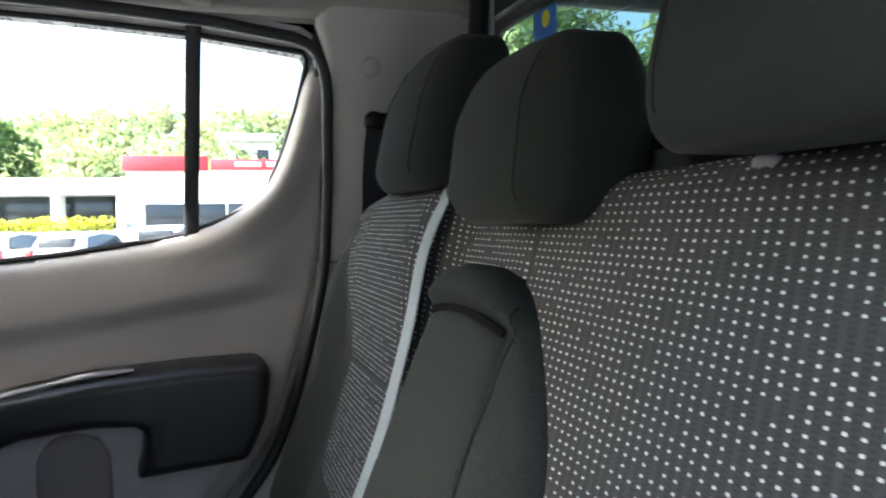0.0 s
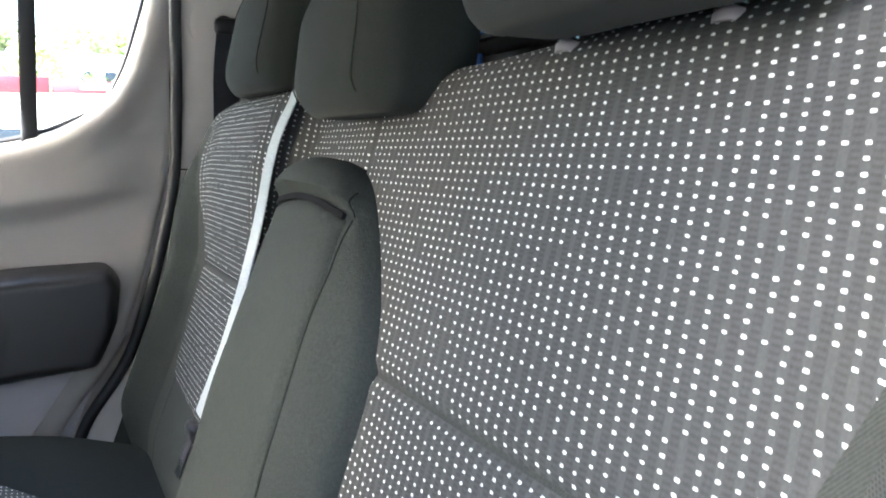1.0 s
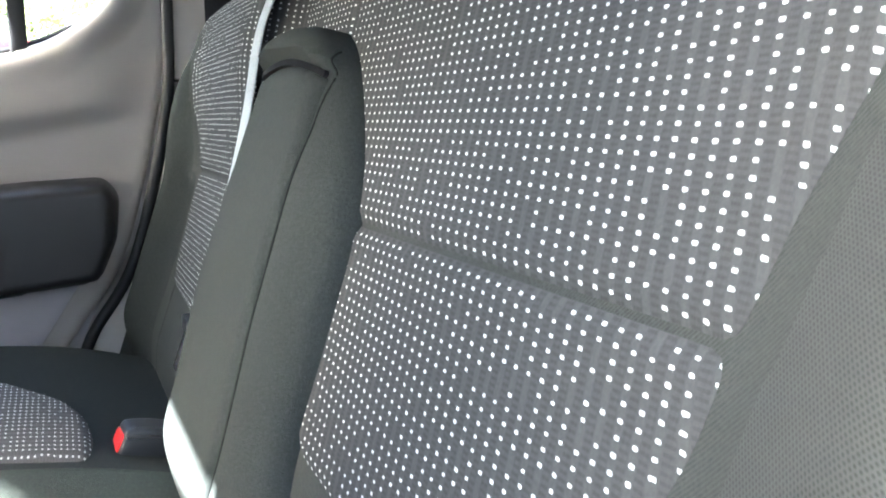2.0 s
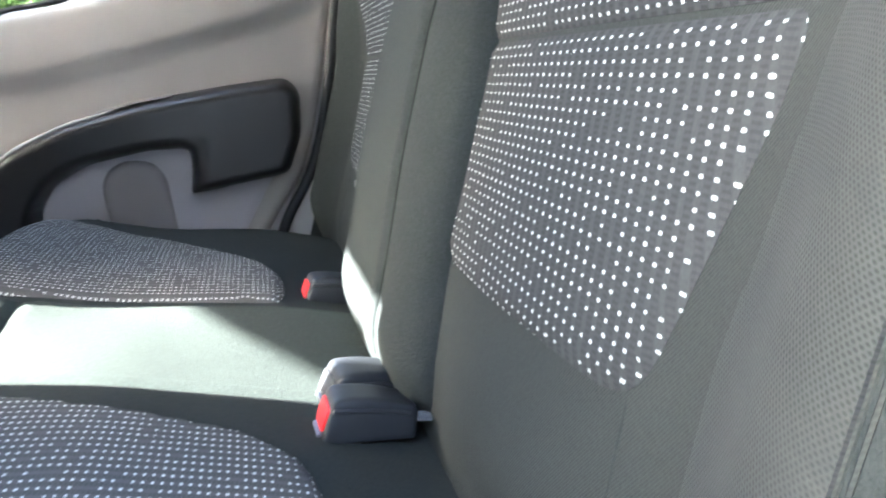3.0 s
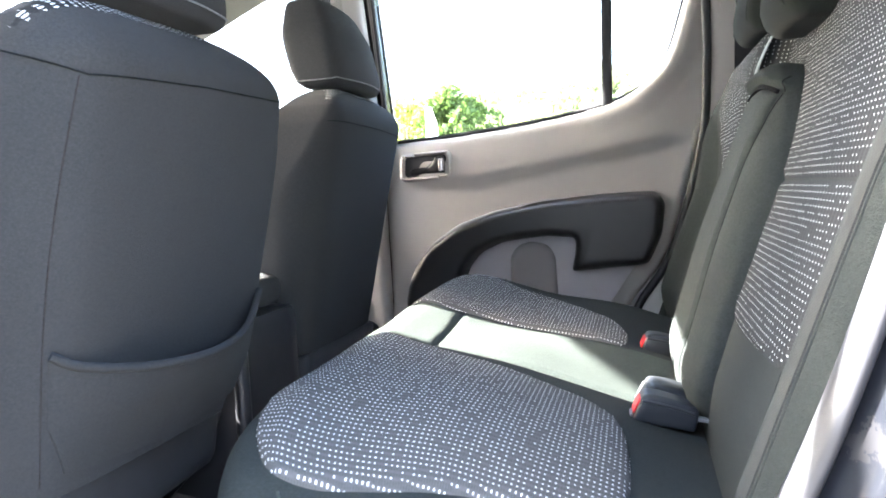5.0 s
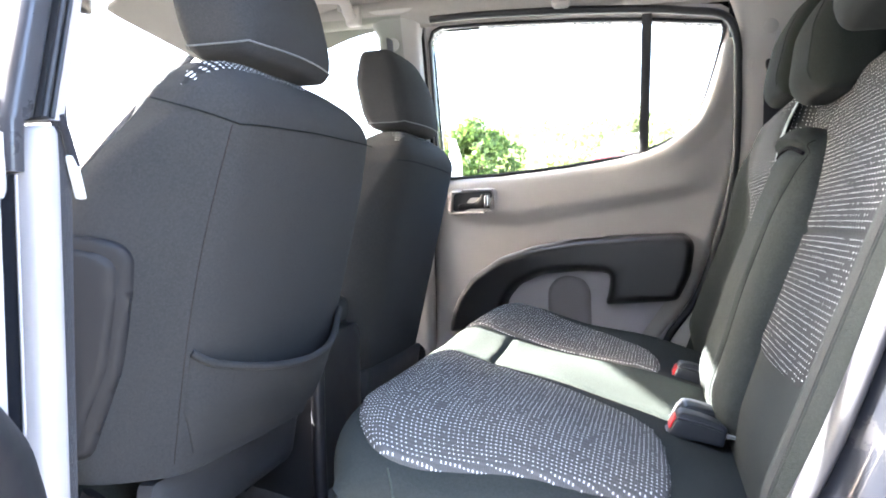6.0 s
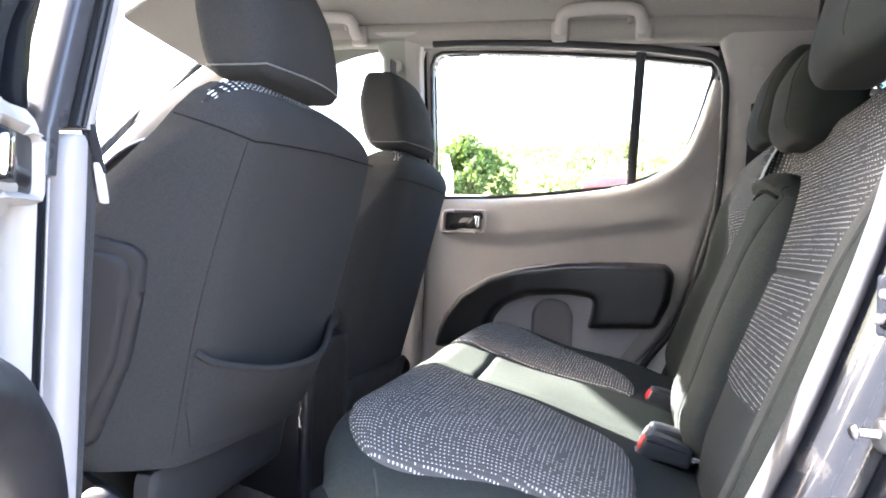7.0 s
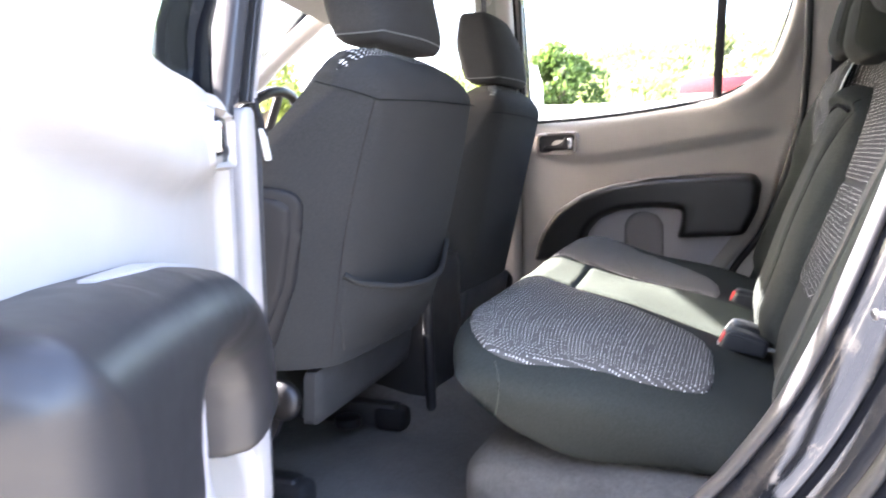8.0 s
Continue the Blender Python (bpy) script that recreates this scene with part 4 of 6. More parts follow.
on_arm = lambda u, v: ARM_H(u, v, nearest(FRAME, np.stack([u, v], 1))[1])
arm = cut_sheet("folding_armrest", FRAME, 0.005, back_place, ARM_H, 0.02, CLOTH, back, "plain grey cloth folding centre armrest")
PADO = np.concatenate([rounded([(-0.048, 0.436), (-0.068, 0.384), (-0.077, 0.31), (-0.082, 0.25), (-0.084, 0.19), (-0.080, 0.03), (0.126, 0.03), (0.126, 0.25), (0.106, 0.436)], 0.008)[6:-6], np.stack([SLOT_U, 0.4440 - 1.6 * (SLOT_U - 0.030) ** 2], 1)[::-1]])
cut_sheet("front_pad", PADO, 0.007, back_place, lambda u, v, d: on_arm(u, np.minimum(v, 0.436)) + 0.0008 + 0.005 * dome(d, 0.010), 0.012, CLOTH, arm, "padded front of the folded armrest")
# no recess here: the slot's shadow is a black strip laid on the cloth
cut_sheet("pull_slot_shade", SLOT, 0.003, back_place, lambda u, v, d: on_arm(u, np.minimum(v, 0.436)) + 0.0062, 0.004, SHADOWCLOTH, arm, "black strip standing in for the shade inside the pull slot")
zz = np.linspace(0.06, 0.436, 24)
uu = np.interp(zz, [0.03, 0.19, 0.25, 0.31, 0.384, 0.437], [-0.080, -0.084, -0.082, -0.077, -0.068, -0.048]) - 0.0025
tube("piping", back_place(uu, zz, on_arm(uu, zz) + 0.0002), 0.0009, STITCH, arm, "stitched seam", seg=6)
cr = np.stack([np.linspace(-0.050, -0.034, 10), np.linspace(0.439, 0.462, 10)], 1)
tube("piping", back_place(cr[:, 0], cr[:, 1], ARM_H(cr[:, 0], cr[:, 1], nearest(FRAME, cr)[1]) + 0.0002), 0.0009, STITCH, arm, "stitched seam at the corner", seg=6)
for side in (-1, 1):
    zz = np.linspace(0.0, 0.50, 30)
    tube("piping", back_body(np.full(30, side * 0.600), zz) , 0.0011, CLOTH, back, "stitched seam along the bolster", seg=6)
    sd = rounded([(side * 0.602, 0.0), (side * 0.672, 0.0), (side * 0.672, 0.47), (side * 0.602, 0.50)], 0.006)
    cut_sheet("side_panel", sd, 0.007, lambda u, v, h: back_body(u, v) + h[:, None] * np.array([-0.6, side * 0.8, 0.0]), lambda u, v, d: 0.0012 + 0 * u, 0.004, CLOTH, back, "plain side panel")
    bp = rounded([(side * 0.522, 0.0), (side * 0.598, 0.0), (side * 0.598, 0.50), (side * 0.566, 0.50), (side * 0.545, 0.42), (side * 0.524, 0.30), (side * 0.512, 0.20)], 0.01)
    cut_sheet("bolster_panel", bp, 0.007, lambda u, v, h: back_place(u + 0.01, v, h), lambda u, v, d: 0.0008 * dome(d, 0.004), 0.004, CLOTH_MESH if side < 0 else CLOTH, back, "coarse mesh cloth on the side bolster" if side < 0 else "plain dark cloth on the side bolster")
    zz = np.linspace(0.160, -0.02, 10)
    tube("piping", back_place(0.01 + side * np.linspace(0.462, 0.480, 10), zz, 0.0001 + 0 * zz), 0.0006, CLOTH, back, "stitched seam below the panel", seg=6)


def shape_line(shape, size, sgn, tilt):
    """A seam down the front of a head restraint, near its side."""
    sx, sy, sz = size
    k = np.linspace(-0.40, 0.40, 24)
    p = np.stack([np.full(24, -tilt * sx * 0.5), np.full(24, sgn * sy * 0.36), k * sz], 1)
    half, r = np.array(size) / 2, min(size) * 0.30
    core = np.clip(p, -(half - r), half - r)
    d = p - core
    l = np.linalg.norm(d, axis=1, keepdims=True)
    return shape(core + d / np.maximum(l, 1e-9) * np.minimum(l, r)) - np.array([tilt * 0.0012, 0, 0])


def head_restraint(parent, centre, size, tilt, material, posts, label, taper=0.12, lean_back=0.25, spread=0.19, shift=0.0):
    sx, sy, sz = size

    def shape(p):
        q = p.copy()
        t = q[:, 2] / sz + 0.5
        q[:, 1] *= 1 - taper * smooth01(t, 0.45, 1.0) - 0.02 * smooth01(0.3 - t, 0, 0.3)
        q[:, 0] += -tilt * 0.018 * np.cos(np.clip(q[:, 1] / sy, -0.5, 0.5) * math.pi) * (q[:, 0] * tilt < 0)
        q[:, 0] *= 1 - 0.30 * smooth01(t, 0.55, 1.0) - 0.12 * smooth01(0.25 - t, 0, 0.25)
        q[:, 0] += lean_back * q[:, 2]
        return q
    round_ = min(size) * (0.30 if tilt > 0 else 0.24)
    h = soft_box("head_restraint", size, round_, material, parent, label, cuts=16, bend=shape, at=centre)
    if tilt < 0:       # piped seam round the foot of the pad
        a = np.linspace(0, 2 * math.pi, 60, endpoint=False)
        p = np.stack([np.clip(1.5 * np.cos(a), -1, 1) * sx * 0.5, np.clip(1.5 * np.sin(a), -1, 1) * sy * 0.5, np.full(60, -0.42 * sz)], 1)
        half, r = np.array(size) / 2, round_
        core = np.clip(p, -(half - r), half - r)
        d = p - core
        tube("piping", shape(core + d / np.linalg.norm(d, axis=1, keepdims=True) * r) + np.array(centre) + np.stack([0.0015 * np.cos(a), 0.0015 * np.sin(a), np.full(60, -0.0015)], 1), 0.0012, BELTMID, h, "thin pale piping round the foot of the pad", seg=6, closed=True)
    for sgn in (-1, 1):
        if tilt > 0:
            tube("seam", shape_line(shape, size, sgn, tilt) + np.array(centre), 0.0007, material, h, "stitched seam down the side", seg=6, up=(0, 1, 0))
        y = centre[1] + shift + sgn * sy * spread
        top_z = centre[2] - sz * 0.35
        tube("post", [(centre[0] + lean_back * (-sz * 0.5), y, top_z), (posts[0], y, posts[1])], 0.0065, CHROME, h, "chrome support post", seg=10, up=(0, 1, 0))
        lathe("post_guide", [(0.012, 0), (0.012, 0.005), (0.010, 0.007), (0.0064, 0.007)], POCKETGREY, h, "grey plastic post guide", seg=14, m=pose(posts[0], y, posts[1] - 0.009, 0, 10, 0))
    return h


REAR_HEAD = "black cloth head restraint of the rear bench"
head_restraint(back, (0.271, 0.340, 0.893), (0.105, 0.240, 0.188), 1, VINYL_HEAD, (0.290, 0.770), REAR_HEAD, spread=0.26, shift=-0.02)
head_restraint(back, (0.264, 0.026, 0.839), (0.108, 0.228, 0.160), 1, VINYL_HEAD, (0.272, 0.765), REAR_HEAD, lean_back=0.14)
head_restraint(back, (0.262, -0.362, 0.900), (0.105, 0.262, 0.206), 1, VINYL_HEAD, (0.276, 0.799), REAR_HEAD, spread=0.26, shift=0.04)

# ---------------------------------------------------------------- belts and buckles on the bench
def buckle(at, yaw, pitch, label, lying=0, button=True):
    t = thing("belt_buckle", label, "seat belt buckle", "buckles on the rear bench")
    m = Matrix.Translation(at) @ pose(0, 0, 0, lying, pitch, yaw)

    def body(p):
        q = p.copy()
        k = q[:, 0] / 0.074 + 0.5
        q[:, 1] *= (1.0 - 0.14 * k) * (1.0 - 0.10 * smooth01(q[:, 2], 0.0, 0.016))
        q[:, 2] *= 1.0 - 0.30 * k ** 1.5
        q[:, 2] += 0.003 * np.sin(k * math.pi)
        q[:, 0] += 0.25 * q[:, 2] * (k < 0.3)          # the end with the button leans back
        return np.array([m @ Vector(c) for c in q])
    soft_box("casing", (0.074, 0.046, 0.040), 0.006, BUCKLEGREY, t, "black plastic buckle casing", cuts=10, bend=body)

    def btn(p):
        q = p + np.array([-0.0360, 0, 0.003])
        q[:, 0] += 0.25 * q[:, 2]
        return np.array([m @ Vector(c) for c in q])
    soft_box("button", (0.006, 0.034, 0.020), 0.004, REDPLASTIC if button else SKIRT, t, "red release button" if button else "dark grey end plate", cuts=4, bend=btn)
    tube("slot", [m @ Vector((-0.0405, -0.014, -0.011)), m @ Vector((-0.0405, 0.014, -0.011))], 0.0022, STEEL, t, "steel slot for the tongue", seg=6)
    xs = np.linspace(-0.032, 0.031, 9)
    tube("ridge", [m @ Vector((x, -0.0218 + 0.0032 * (x + 0.038) / 0.076, 0.0125 + 0.002 * math.sin((x + 0.038) / 0.076 * math.pi) - 0.0045 * (x + 0.038) / 0.076)) for x in xs], 0.0019, SATIN, t, "smooth moulded edge", seg=8)
    for side in (-0.0105, 0.0105):
        pts = [m @ Vector(c) for c in ((0.030, side * 0.8, 0.002), (0.050, side, 0.003), (0.072, side * 1.15, 0.002), (0.10, side * 1.3, -0.006))]
        tube("webbing", spline(pts, 4, False), 0.0062, BELTMID, t, "grey webbing strap", ry=0.0022, seg=8, square=True)
    return t


buckle((0.045, 0.172, 0.291), 3, 12, "black seat belt buckle with a red button on the cushion")
buckle((0.034, -0.153, 0.278), 2, 13, "black seat belt buckle with a red button on the cushion")
buckle((0.042, -0.100, 0.280), 10, 13, "black seat belt buckle with a dark end on the cushion", 8, False)

belt = thing("centre_seat_belt", "pale grey centre seat belt hanging down the backrest", "seat belt")
run = np.concatenate([[(0.335, 0.345, 1.075), (0.318, 0.315, 0.95)], back_place(np.array([0.232, 0.225, 0.222, 0.222, 0.223]), np.array([0.575, 0.50, 0.40, 0.28, 0.175]), np.array([0.018, 0.014, 0.014, 0.016, 0.018]))])
tube("webbing", spline(run, 6, False), 0.019, BELT, belt, "pale grey woven webbing", ry=0.0011, seg=8, square=True, up=tuple(BN))
c = back_place(np.array([0.222]), np.array([0.155]), np.array([0.018]))[0]
tube("tongue", [c, c + np.array([-0.012, 0.002, -0.03]), c + np.array([-0.02, 0.003, -0.05])], 0.012, CHROME, belt, "chrome belt tongue", ry=0.0018, seg=8, square=True, up=tuple(BN))
soft_box("tongue_grip", (0.014, 0.045, 0.02), 0.005, GLOSSBLACK, belt, "black grip of the tongue", cuts=4, at=tuple(c))

tube("guide_post", [(0.330, 0.350, 1.12), (0.318, 0.335, 1.02), (0.308, 0.318, 0.92)], 0.013, GLOSSBLACK, belt, "dark plastic guide of the belt", ry=0.018, seg=10, up=(0, 1, 0))

outer = thing("far_seat_belt", "dark seat belt running down the far rear pillar", "seat belt")
run = spline([(0.250, 0.617, 0.925), (0.243, 0.624, 0.85), (0.240, 0.630, 0.75), (0.228, 0.638, 0.60), (0.20, 0.640, 0.45), (0.13, 0.63, 0.31)], 6, False)
tube("webbing", run, 0.022, BELTDARK, outer, "dark woven webbing", ry=0.0012, seg=8, square=True, up=(0, 1, 0))
lathe("guide_cover", [(0.046, -0.002), (0.046, 0.004), (0.042, 0.008), (0.036, 0.008), (0.033, 0.001), (0.001, 0.001)], BEIGE, outer, "round beige cover of the belt guide", m=pose(0.232, 0.639, 0.930, 90 + 13, 0, 0), seg=28)
lathe("guide_bolt", [(0.014, 0), (0.014, 0.016), (0.010, 0.020), (0.001, 0.020)], GLOSSBLACK, outer, "black bolt of the belt guide", m=pose(0.242, 0.637, 0.932, 90 + 13, 0, 0))
soft_box("guide_loop", (0.056, 0.022, 0.026), 0.008, GLOSSBLACK, outer, "black belt guide loop", cuts=5, at=(0.252, 0.614, 0.925))


# ---------------------------------------------------------------- front seats
def front_seat(yc, near):
    t = thing("front_seat", "dark grey cloth front seat with a map pocket" if near else "dark grey cloth driver's seat, upright behind the wheel", "car seat", "front seats")
    sgn = -1 if near else 1          # the outer side
    BX = -0.463 if near else -0.492
    CR_ = 0.028 if near else 0.085   # radius of the inner corner
    IN = 0.242 if near else 0.262    # reach of the inner side

    def rear(u, z, h):
        """The rear face: u across from the seat's middle, z up."""
        b_ = np.abs(u) - 0.174
        a = 0.5 * (b_ + np.sqrt(b_ ** 2 + 0.0004))
        k = np.clip((np.abs(u) - (IN - CR_)) / (CR_ + 0.001), 0, 0.99)      # inner corner: a quarter round
        turn = np.where(u * sgn > 0, 1.55 * a, CR_ * (1 - np.sqrt(1 - k * k)))
        x = BX + 0.24 * (z - 0.694) - turn - 13.0 * np.maximum(z - 0.700, 0) ** 2 + 0.008 * (1 - np.minimum(np.abs(u) / 0.26, 1) ** 3)
        return np.stack([x + h, yc + u, z], 1)
    half = lambda z: 0.89 * np.interp(z, [0.26, 0.32, 0.45, 0.58, 0.63, 0.67, 0.70, 0.73, 0.750, 0.764, 0.771, 0.774], [0.235, 0.262, 0.282, 0.290, 0.280, 0.250, 0.224, 0.194, 0.165, 0.130, 0.095, 0.06])
    zs = np.concatenate([np.linspace(0.284, 0.68, 28), np.linspace(0.69, 0.774, 34)])

    # closed shell: rear face and front face over the same outline
    U = np.linspace(-1, 1, 41)
    m = len(U)
    v, f = [], []
    ring = 2 * m
    for z in zs:
        hw = half(z)
        u = hw * np.sin(U * math.pi / 2)
        u = np.where(u * sgn < 0, u * (IN / 0.258) * (1 + 0.20 * smooth01(z, 0.63, 0.74)), u)
        u = np.where(u * sgn < 0, np.clip(u, -IN, IN), u)
        if near:        # the foot draws in beside the console, the outer shoulder is full
            u = np.where(u * sgn < 0, u * (1 - 0.20 * smooth01(0.37 - z, 0, 0.09)), u)
            u = np.where(u * sgn > 0, u * (1 + np.interp(z, [0.62, 0.70, 0.74, 0.765, 0.785], [0, 0.014, 0.034, 0.052, 0.050]) / hw), u)
        edge = np.abs(U) ** 8
        r = rear(u, np.full(m, z), -0.018 * edge)
        fr = r.copy()
        fr[:, 0] = BX - 0.002 + 0.24 * (z - 0.694) - np.interp(z, [0.3, 0.55, 0.68, 0.785], [0.17, 0.15, 0.09, 0.05]) + 0.03 * (1 - np.abs(U)) - 0.03 * np.abs(U)
        fr[:, 0] = np.minimum(fr[:, 0], r[:, 0] - 0.012)
        fr[:, 1] -= sgn * (0.004 if near else 0.024) * np.clip(-u * sgn / IN, 0, 1) ** 2      # the front is a little wider
        v += list(r) + list(fr[::-1])
    V_ = np.array(v)
    top_rows = [i for i in range(len(zs)) if zs[i] >= 0.69]
    side_in, side_out = (m - 1, 0) if sgn < 0 else (0, m - 1)
    reach = [(V_[i * ring + side_in, 1] - yc) * sgn for i in top_rows] + [(V_[i * ring + side_out, 1] - yc) * sgn for i in top_rows[::-1]]
    rise = [zs[i] for i in top_rows] + [zs[i] for i in top_rows[::-1]]
    crest = lambda u: np.interp(u * sgn, reach, rise)
    patch = []
    for i in range(len(zs) - 1):
        for j in range(ring):
            q = (j + 1) % ring
            k_ = (i * ring + j, i * ring + q, (i + 1) * ring + q, (i + 1) * ring + j)
            u_, z_ = (V_[k_[0], 1] + V_[k_[2], 1]) / 2 - yc, (zs[i] + zs[i + 1]) / 2
            deep = np.interp(u_ * sgn, [-0.20, -0.14, 0.0, 0.12, 0.17, 0.20], [0.0, 0.008, 0.013, 0.013, 0.010, 0.0])
            (patch if j < m - 1 and z_ > crest(u_) - deep else f).append(k_)
    f += [tuple(range(ring)), tuple((len(zs) - 1) * ring + j for j in range(ring))]
    shell = mesh_object("backrest", v, f, CLOTH_FRONT, t, "smooth dark grey cloth seat back")
    # seams: yoke across the shoulders, upright seams at the corners
    us = -sgn * np.linspace(-0.228 if near else -0.19, 0.225, 40)
    tube("yoke_seam", rear(us, np.interp(us * sgn, [-0.23, 0.0, 0.10, 0.172, 0.23], [0.700, 0.697, 0.693, 0.690, 0.717]), np.full(40, 0.0008)), 0.0009, STITCH, shell, "dark stitched seam", seg=6)
    for k in (sgn,):
        z = np.linspace(0.30, 0.689, 24)
        tube("corner_seam", rear(np.full(24, k * 0.172) + k * 0.01 * np.sin((z - 0.3) * 7), z, np.full(24, 0.0003)), 0.0008, SEAMBROWN, shell, "brownish stitched seam", seg=6)
    # a strip of the dotted cloth shows along the crest, under the head restraint
    used = sorted({k for q in patch for k in q})
    at_ = {k: n for n, k in enumerate(used)}
    slope = 0.8 * (V_[used, 2] - V_[used, 0])      # about the length along the cloth
    mesh_object("dotted_panel", V_[used], [[at_[k] for k in q] for q in patch], DOTS_FRONT, shell, "edge of the dotted cloth panel", np.stack([V_[used, 1] - yc, slope], 1))
    # map pocket
    pk = np.concatenate([spline([(-0.176, 0.430), (-0.15, 0.414), (-0.07, 0.398), (0.03, 0.395), (0.14, 0.408), (0.214, 0.440)], 6, False), np.array([(0.200, 0.36), (0.172, 0.305), (0.02, 0.290), (-0.15, 0.305), (-0.172, 0.36)])])
    bulge = lambda u, z, d: 0.0012 + 0.048 * smooth01(z, 0.29, 0.40) * np.cos(np.clip((u - 0.020) / 0.196, -1, 1) * math.pi / 2) ** 1.1
    if near:
        cut_sheet("map_pocket", pk, 0.008, rear, bulge, 0.004, CLOTH_FRONT, t, "sagging cloth map pocket")
        rim = pk[:31]
        hz = bulge(rim[:, 0], rim[:, 1], np.zeros(31)) + 0.001
        tube("pocket_hem", rear(rim[:, 0], rim[:, 1] + 0.001, hz), 0.005, CLOTH_FRONT, t, "elastic hem of the pocket", seg=8)
        # plastic insert on the outer side
        def side_place(a, z, h):
            p = rear(sgn * a, z, 0 * a)
            p[:, 0] += h * 0.75
            p[:, 1] += sgn * h * 0.66
            return p
        outer = rounded([(0.226, 0.315), (0.217, 0.42), (0.219, 0.50), (0.222, 0.545), (0.232, 0.562), (0.272, 0.574), (0.272, 0.315)], 0.014, 6)
        inner = rounded([(0.237, 0.335), (0.227, 0.42), (0.229, 0.50), (0.232, 0.535), (0.240, 0.548), (0.270, 0.560), (0.270, 0.335)], 0.010, 6)
        frame_ = cut_sheet("side_insert", outer, 0.004, side_place, lambda a, z, d: 0.006 * dome(d, 0.005), 0.008, INSERT, t, "dark plastic insert on the side")
        cut_sheet("insert_panel", inner, 0.004, side_place, lambda a, z, d: 0.0062 + 0.004 * dome(d, 0.004), 0.004, INSERT, frame_, "raised middle of the insert")
    # skirt, base, rails
    sk = rounded([(-0.165, 0.180), (-0.185, 0.276), (0.200, 0.286), (0.205, 0.198)], 0.012) if near else rounded([(-0.20, 0.185), (-0.20, 0.282), (0.18, 0.282), (0.17, 0.185)], 0.012)
    cut_sheet("lower_skirt", sk, 0.01, lambda u, z, h: np.stack([-0.598 + 0.18 * (z - 0.22) - 0.6 * np.maximum(np.abs(u) - 0.19, 0) + h, yc + u, z], 1), lambda u, z, d: 0.006 * dome(d, 0.02), 0.02, SKIRT, t, "dark grey plastic skirt below the seat back")

    def base(p):
        q = p.copy()
        q[:, 2] += -0.14 * q[:, 0]
        return q
    soft_box("seat_cushion", (0.50, 0.50, 0.15), 0.05, CLOTH, t, "dark cloth seat cushion", cuts=10, bend=base, at=(-0.93, yc, 0.275))
    for k in (-1, 1):
        bevel_box("rail", (-1.15, yc + k * 0.19 - 0.018, 0.055), (-0.62, yc + k * 0.19 + 0.018, 0.105), DULLSTEEL if k == sgn else RUBBER, t, "steel seat rail", w=0.006)
        soft_box("rail_foot", (0.07, 0.05, 0.05), 0.015, DULLBLACK, t, "black rail end cover", cuts=4, at=(-0.635, yc + k * 0.19, 0.075))
        tube("recliner_bracket", [(-0.625, yc + k * 0.222, 0.27), (-0.655, yc + k * 0.226, 0.20), (-0.72, yc + k * 0.228, 0.14)], 0.008, DULLSTEEL, t, "steel recliner bracket", ry=0.026, seg=8, square=True, up=(1, 0, 0.5))
    lathe("recliner_cover", [(0.030, 0), (0.032, 0.006), (0.030, 0.014), (0.024, 0.019), (0.012, 0.021), (0.001, 0.021)], DULLSTEEL, t, "round steel recliner cover", seg=28, m=pose(-0.620, yc + sgn * 0.222, 0.242, -90 * sgn, 0, 0))
    lathe("adjuster_knob", [(0.026, 0), (0.028, 0.006), (0.027, 0.016), (0.020, 0.020), (0.001, 0.020)], GLOSSBLACK, t, "black adjuster knob", m=pose(-0.70, yc + 0.12, 0.075, 0, 0, 0))
    head_restraint(t, (-0.553, yc + 0.012, 0.880) if near else (-0.572, yc - 0.015, 0.858), (0.104, 0.255, 0.195) if near else (0.100, 0.255, 0.172), -1, CLOTH_FRONT, (-0.545, 0.762), "dark grey cloth head restraint", taper=0.22, lean_back=-0.22)
    return t


front_seat(-0.345, True)
front_seat(0.355, False)

# front belt hanging at the near centre pillar
fb = thing("seat_belt", "dark front seat belt with a pale tongue hanging at the pillar", "seat belt")
tube("webbing", spline([(-0.604, -0.642, 0.80), (-0.602, -0.641, 0.70), (-0.600, -0.640, 0.62), (-0.602, -0.641, 0.45), (-0.606, -0.641, 0.12)], 5, False), 0.0015, BELTDARK, fb, "dark webbing", ry=0.011, seg=8, square=True, up=(0, 1, 0))
soft_box("tongue", (0.007, 0.013, 0.044), 0.003, WHITEPLASTIC, fb, "pale belt tongue", cuts=5, bend=lambda p: p - np.stack([0 * p[:, 2], 0.30 * p[:, 2], 0 * p[:, 2]], 1), at=(-0.592, -0.631, 0.628))
tube("loop", [(-0.597, -0.646, 0.690), (-0.594, -0.641, 0.672), (-0.592, -0.637, 0.654), (-0.593, -0.630, 0.640)], 0.006, BELTDARK, fb, "dark folded loop of webbing above the tongue", ry=0.004, seg=8, up=(0, 1, 0))

# centre console between the seats
con = thing("centre_console", "black plastic centre console between the front seats", "console")
soft_box("body", (0.60, 0.225, 0.35), 0.02, BLACKTRIM, con, "black grained console body", cuts=8, at=(-0.877, 0.01, 0.215))
soft_box("lid", (0.34, 0.205, 0.06), 0.025, CLOTH_FRONT, con, "padded console lid", cuts=8, at=(-0.765, 0.01, 0.415))
tube("rear_rib", [(-0.570, -0.108, 0.385), (-0.571, -0.106, 0.22), (-0.568, -0.104, 0.062)], 0.012, SATIN, con, "smooth rounded rib down the console's back", ry=0.012, seg=10, up=(0, 1, 0))

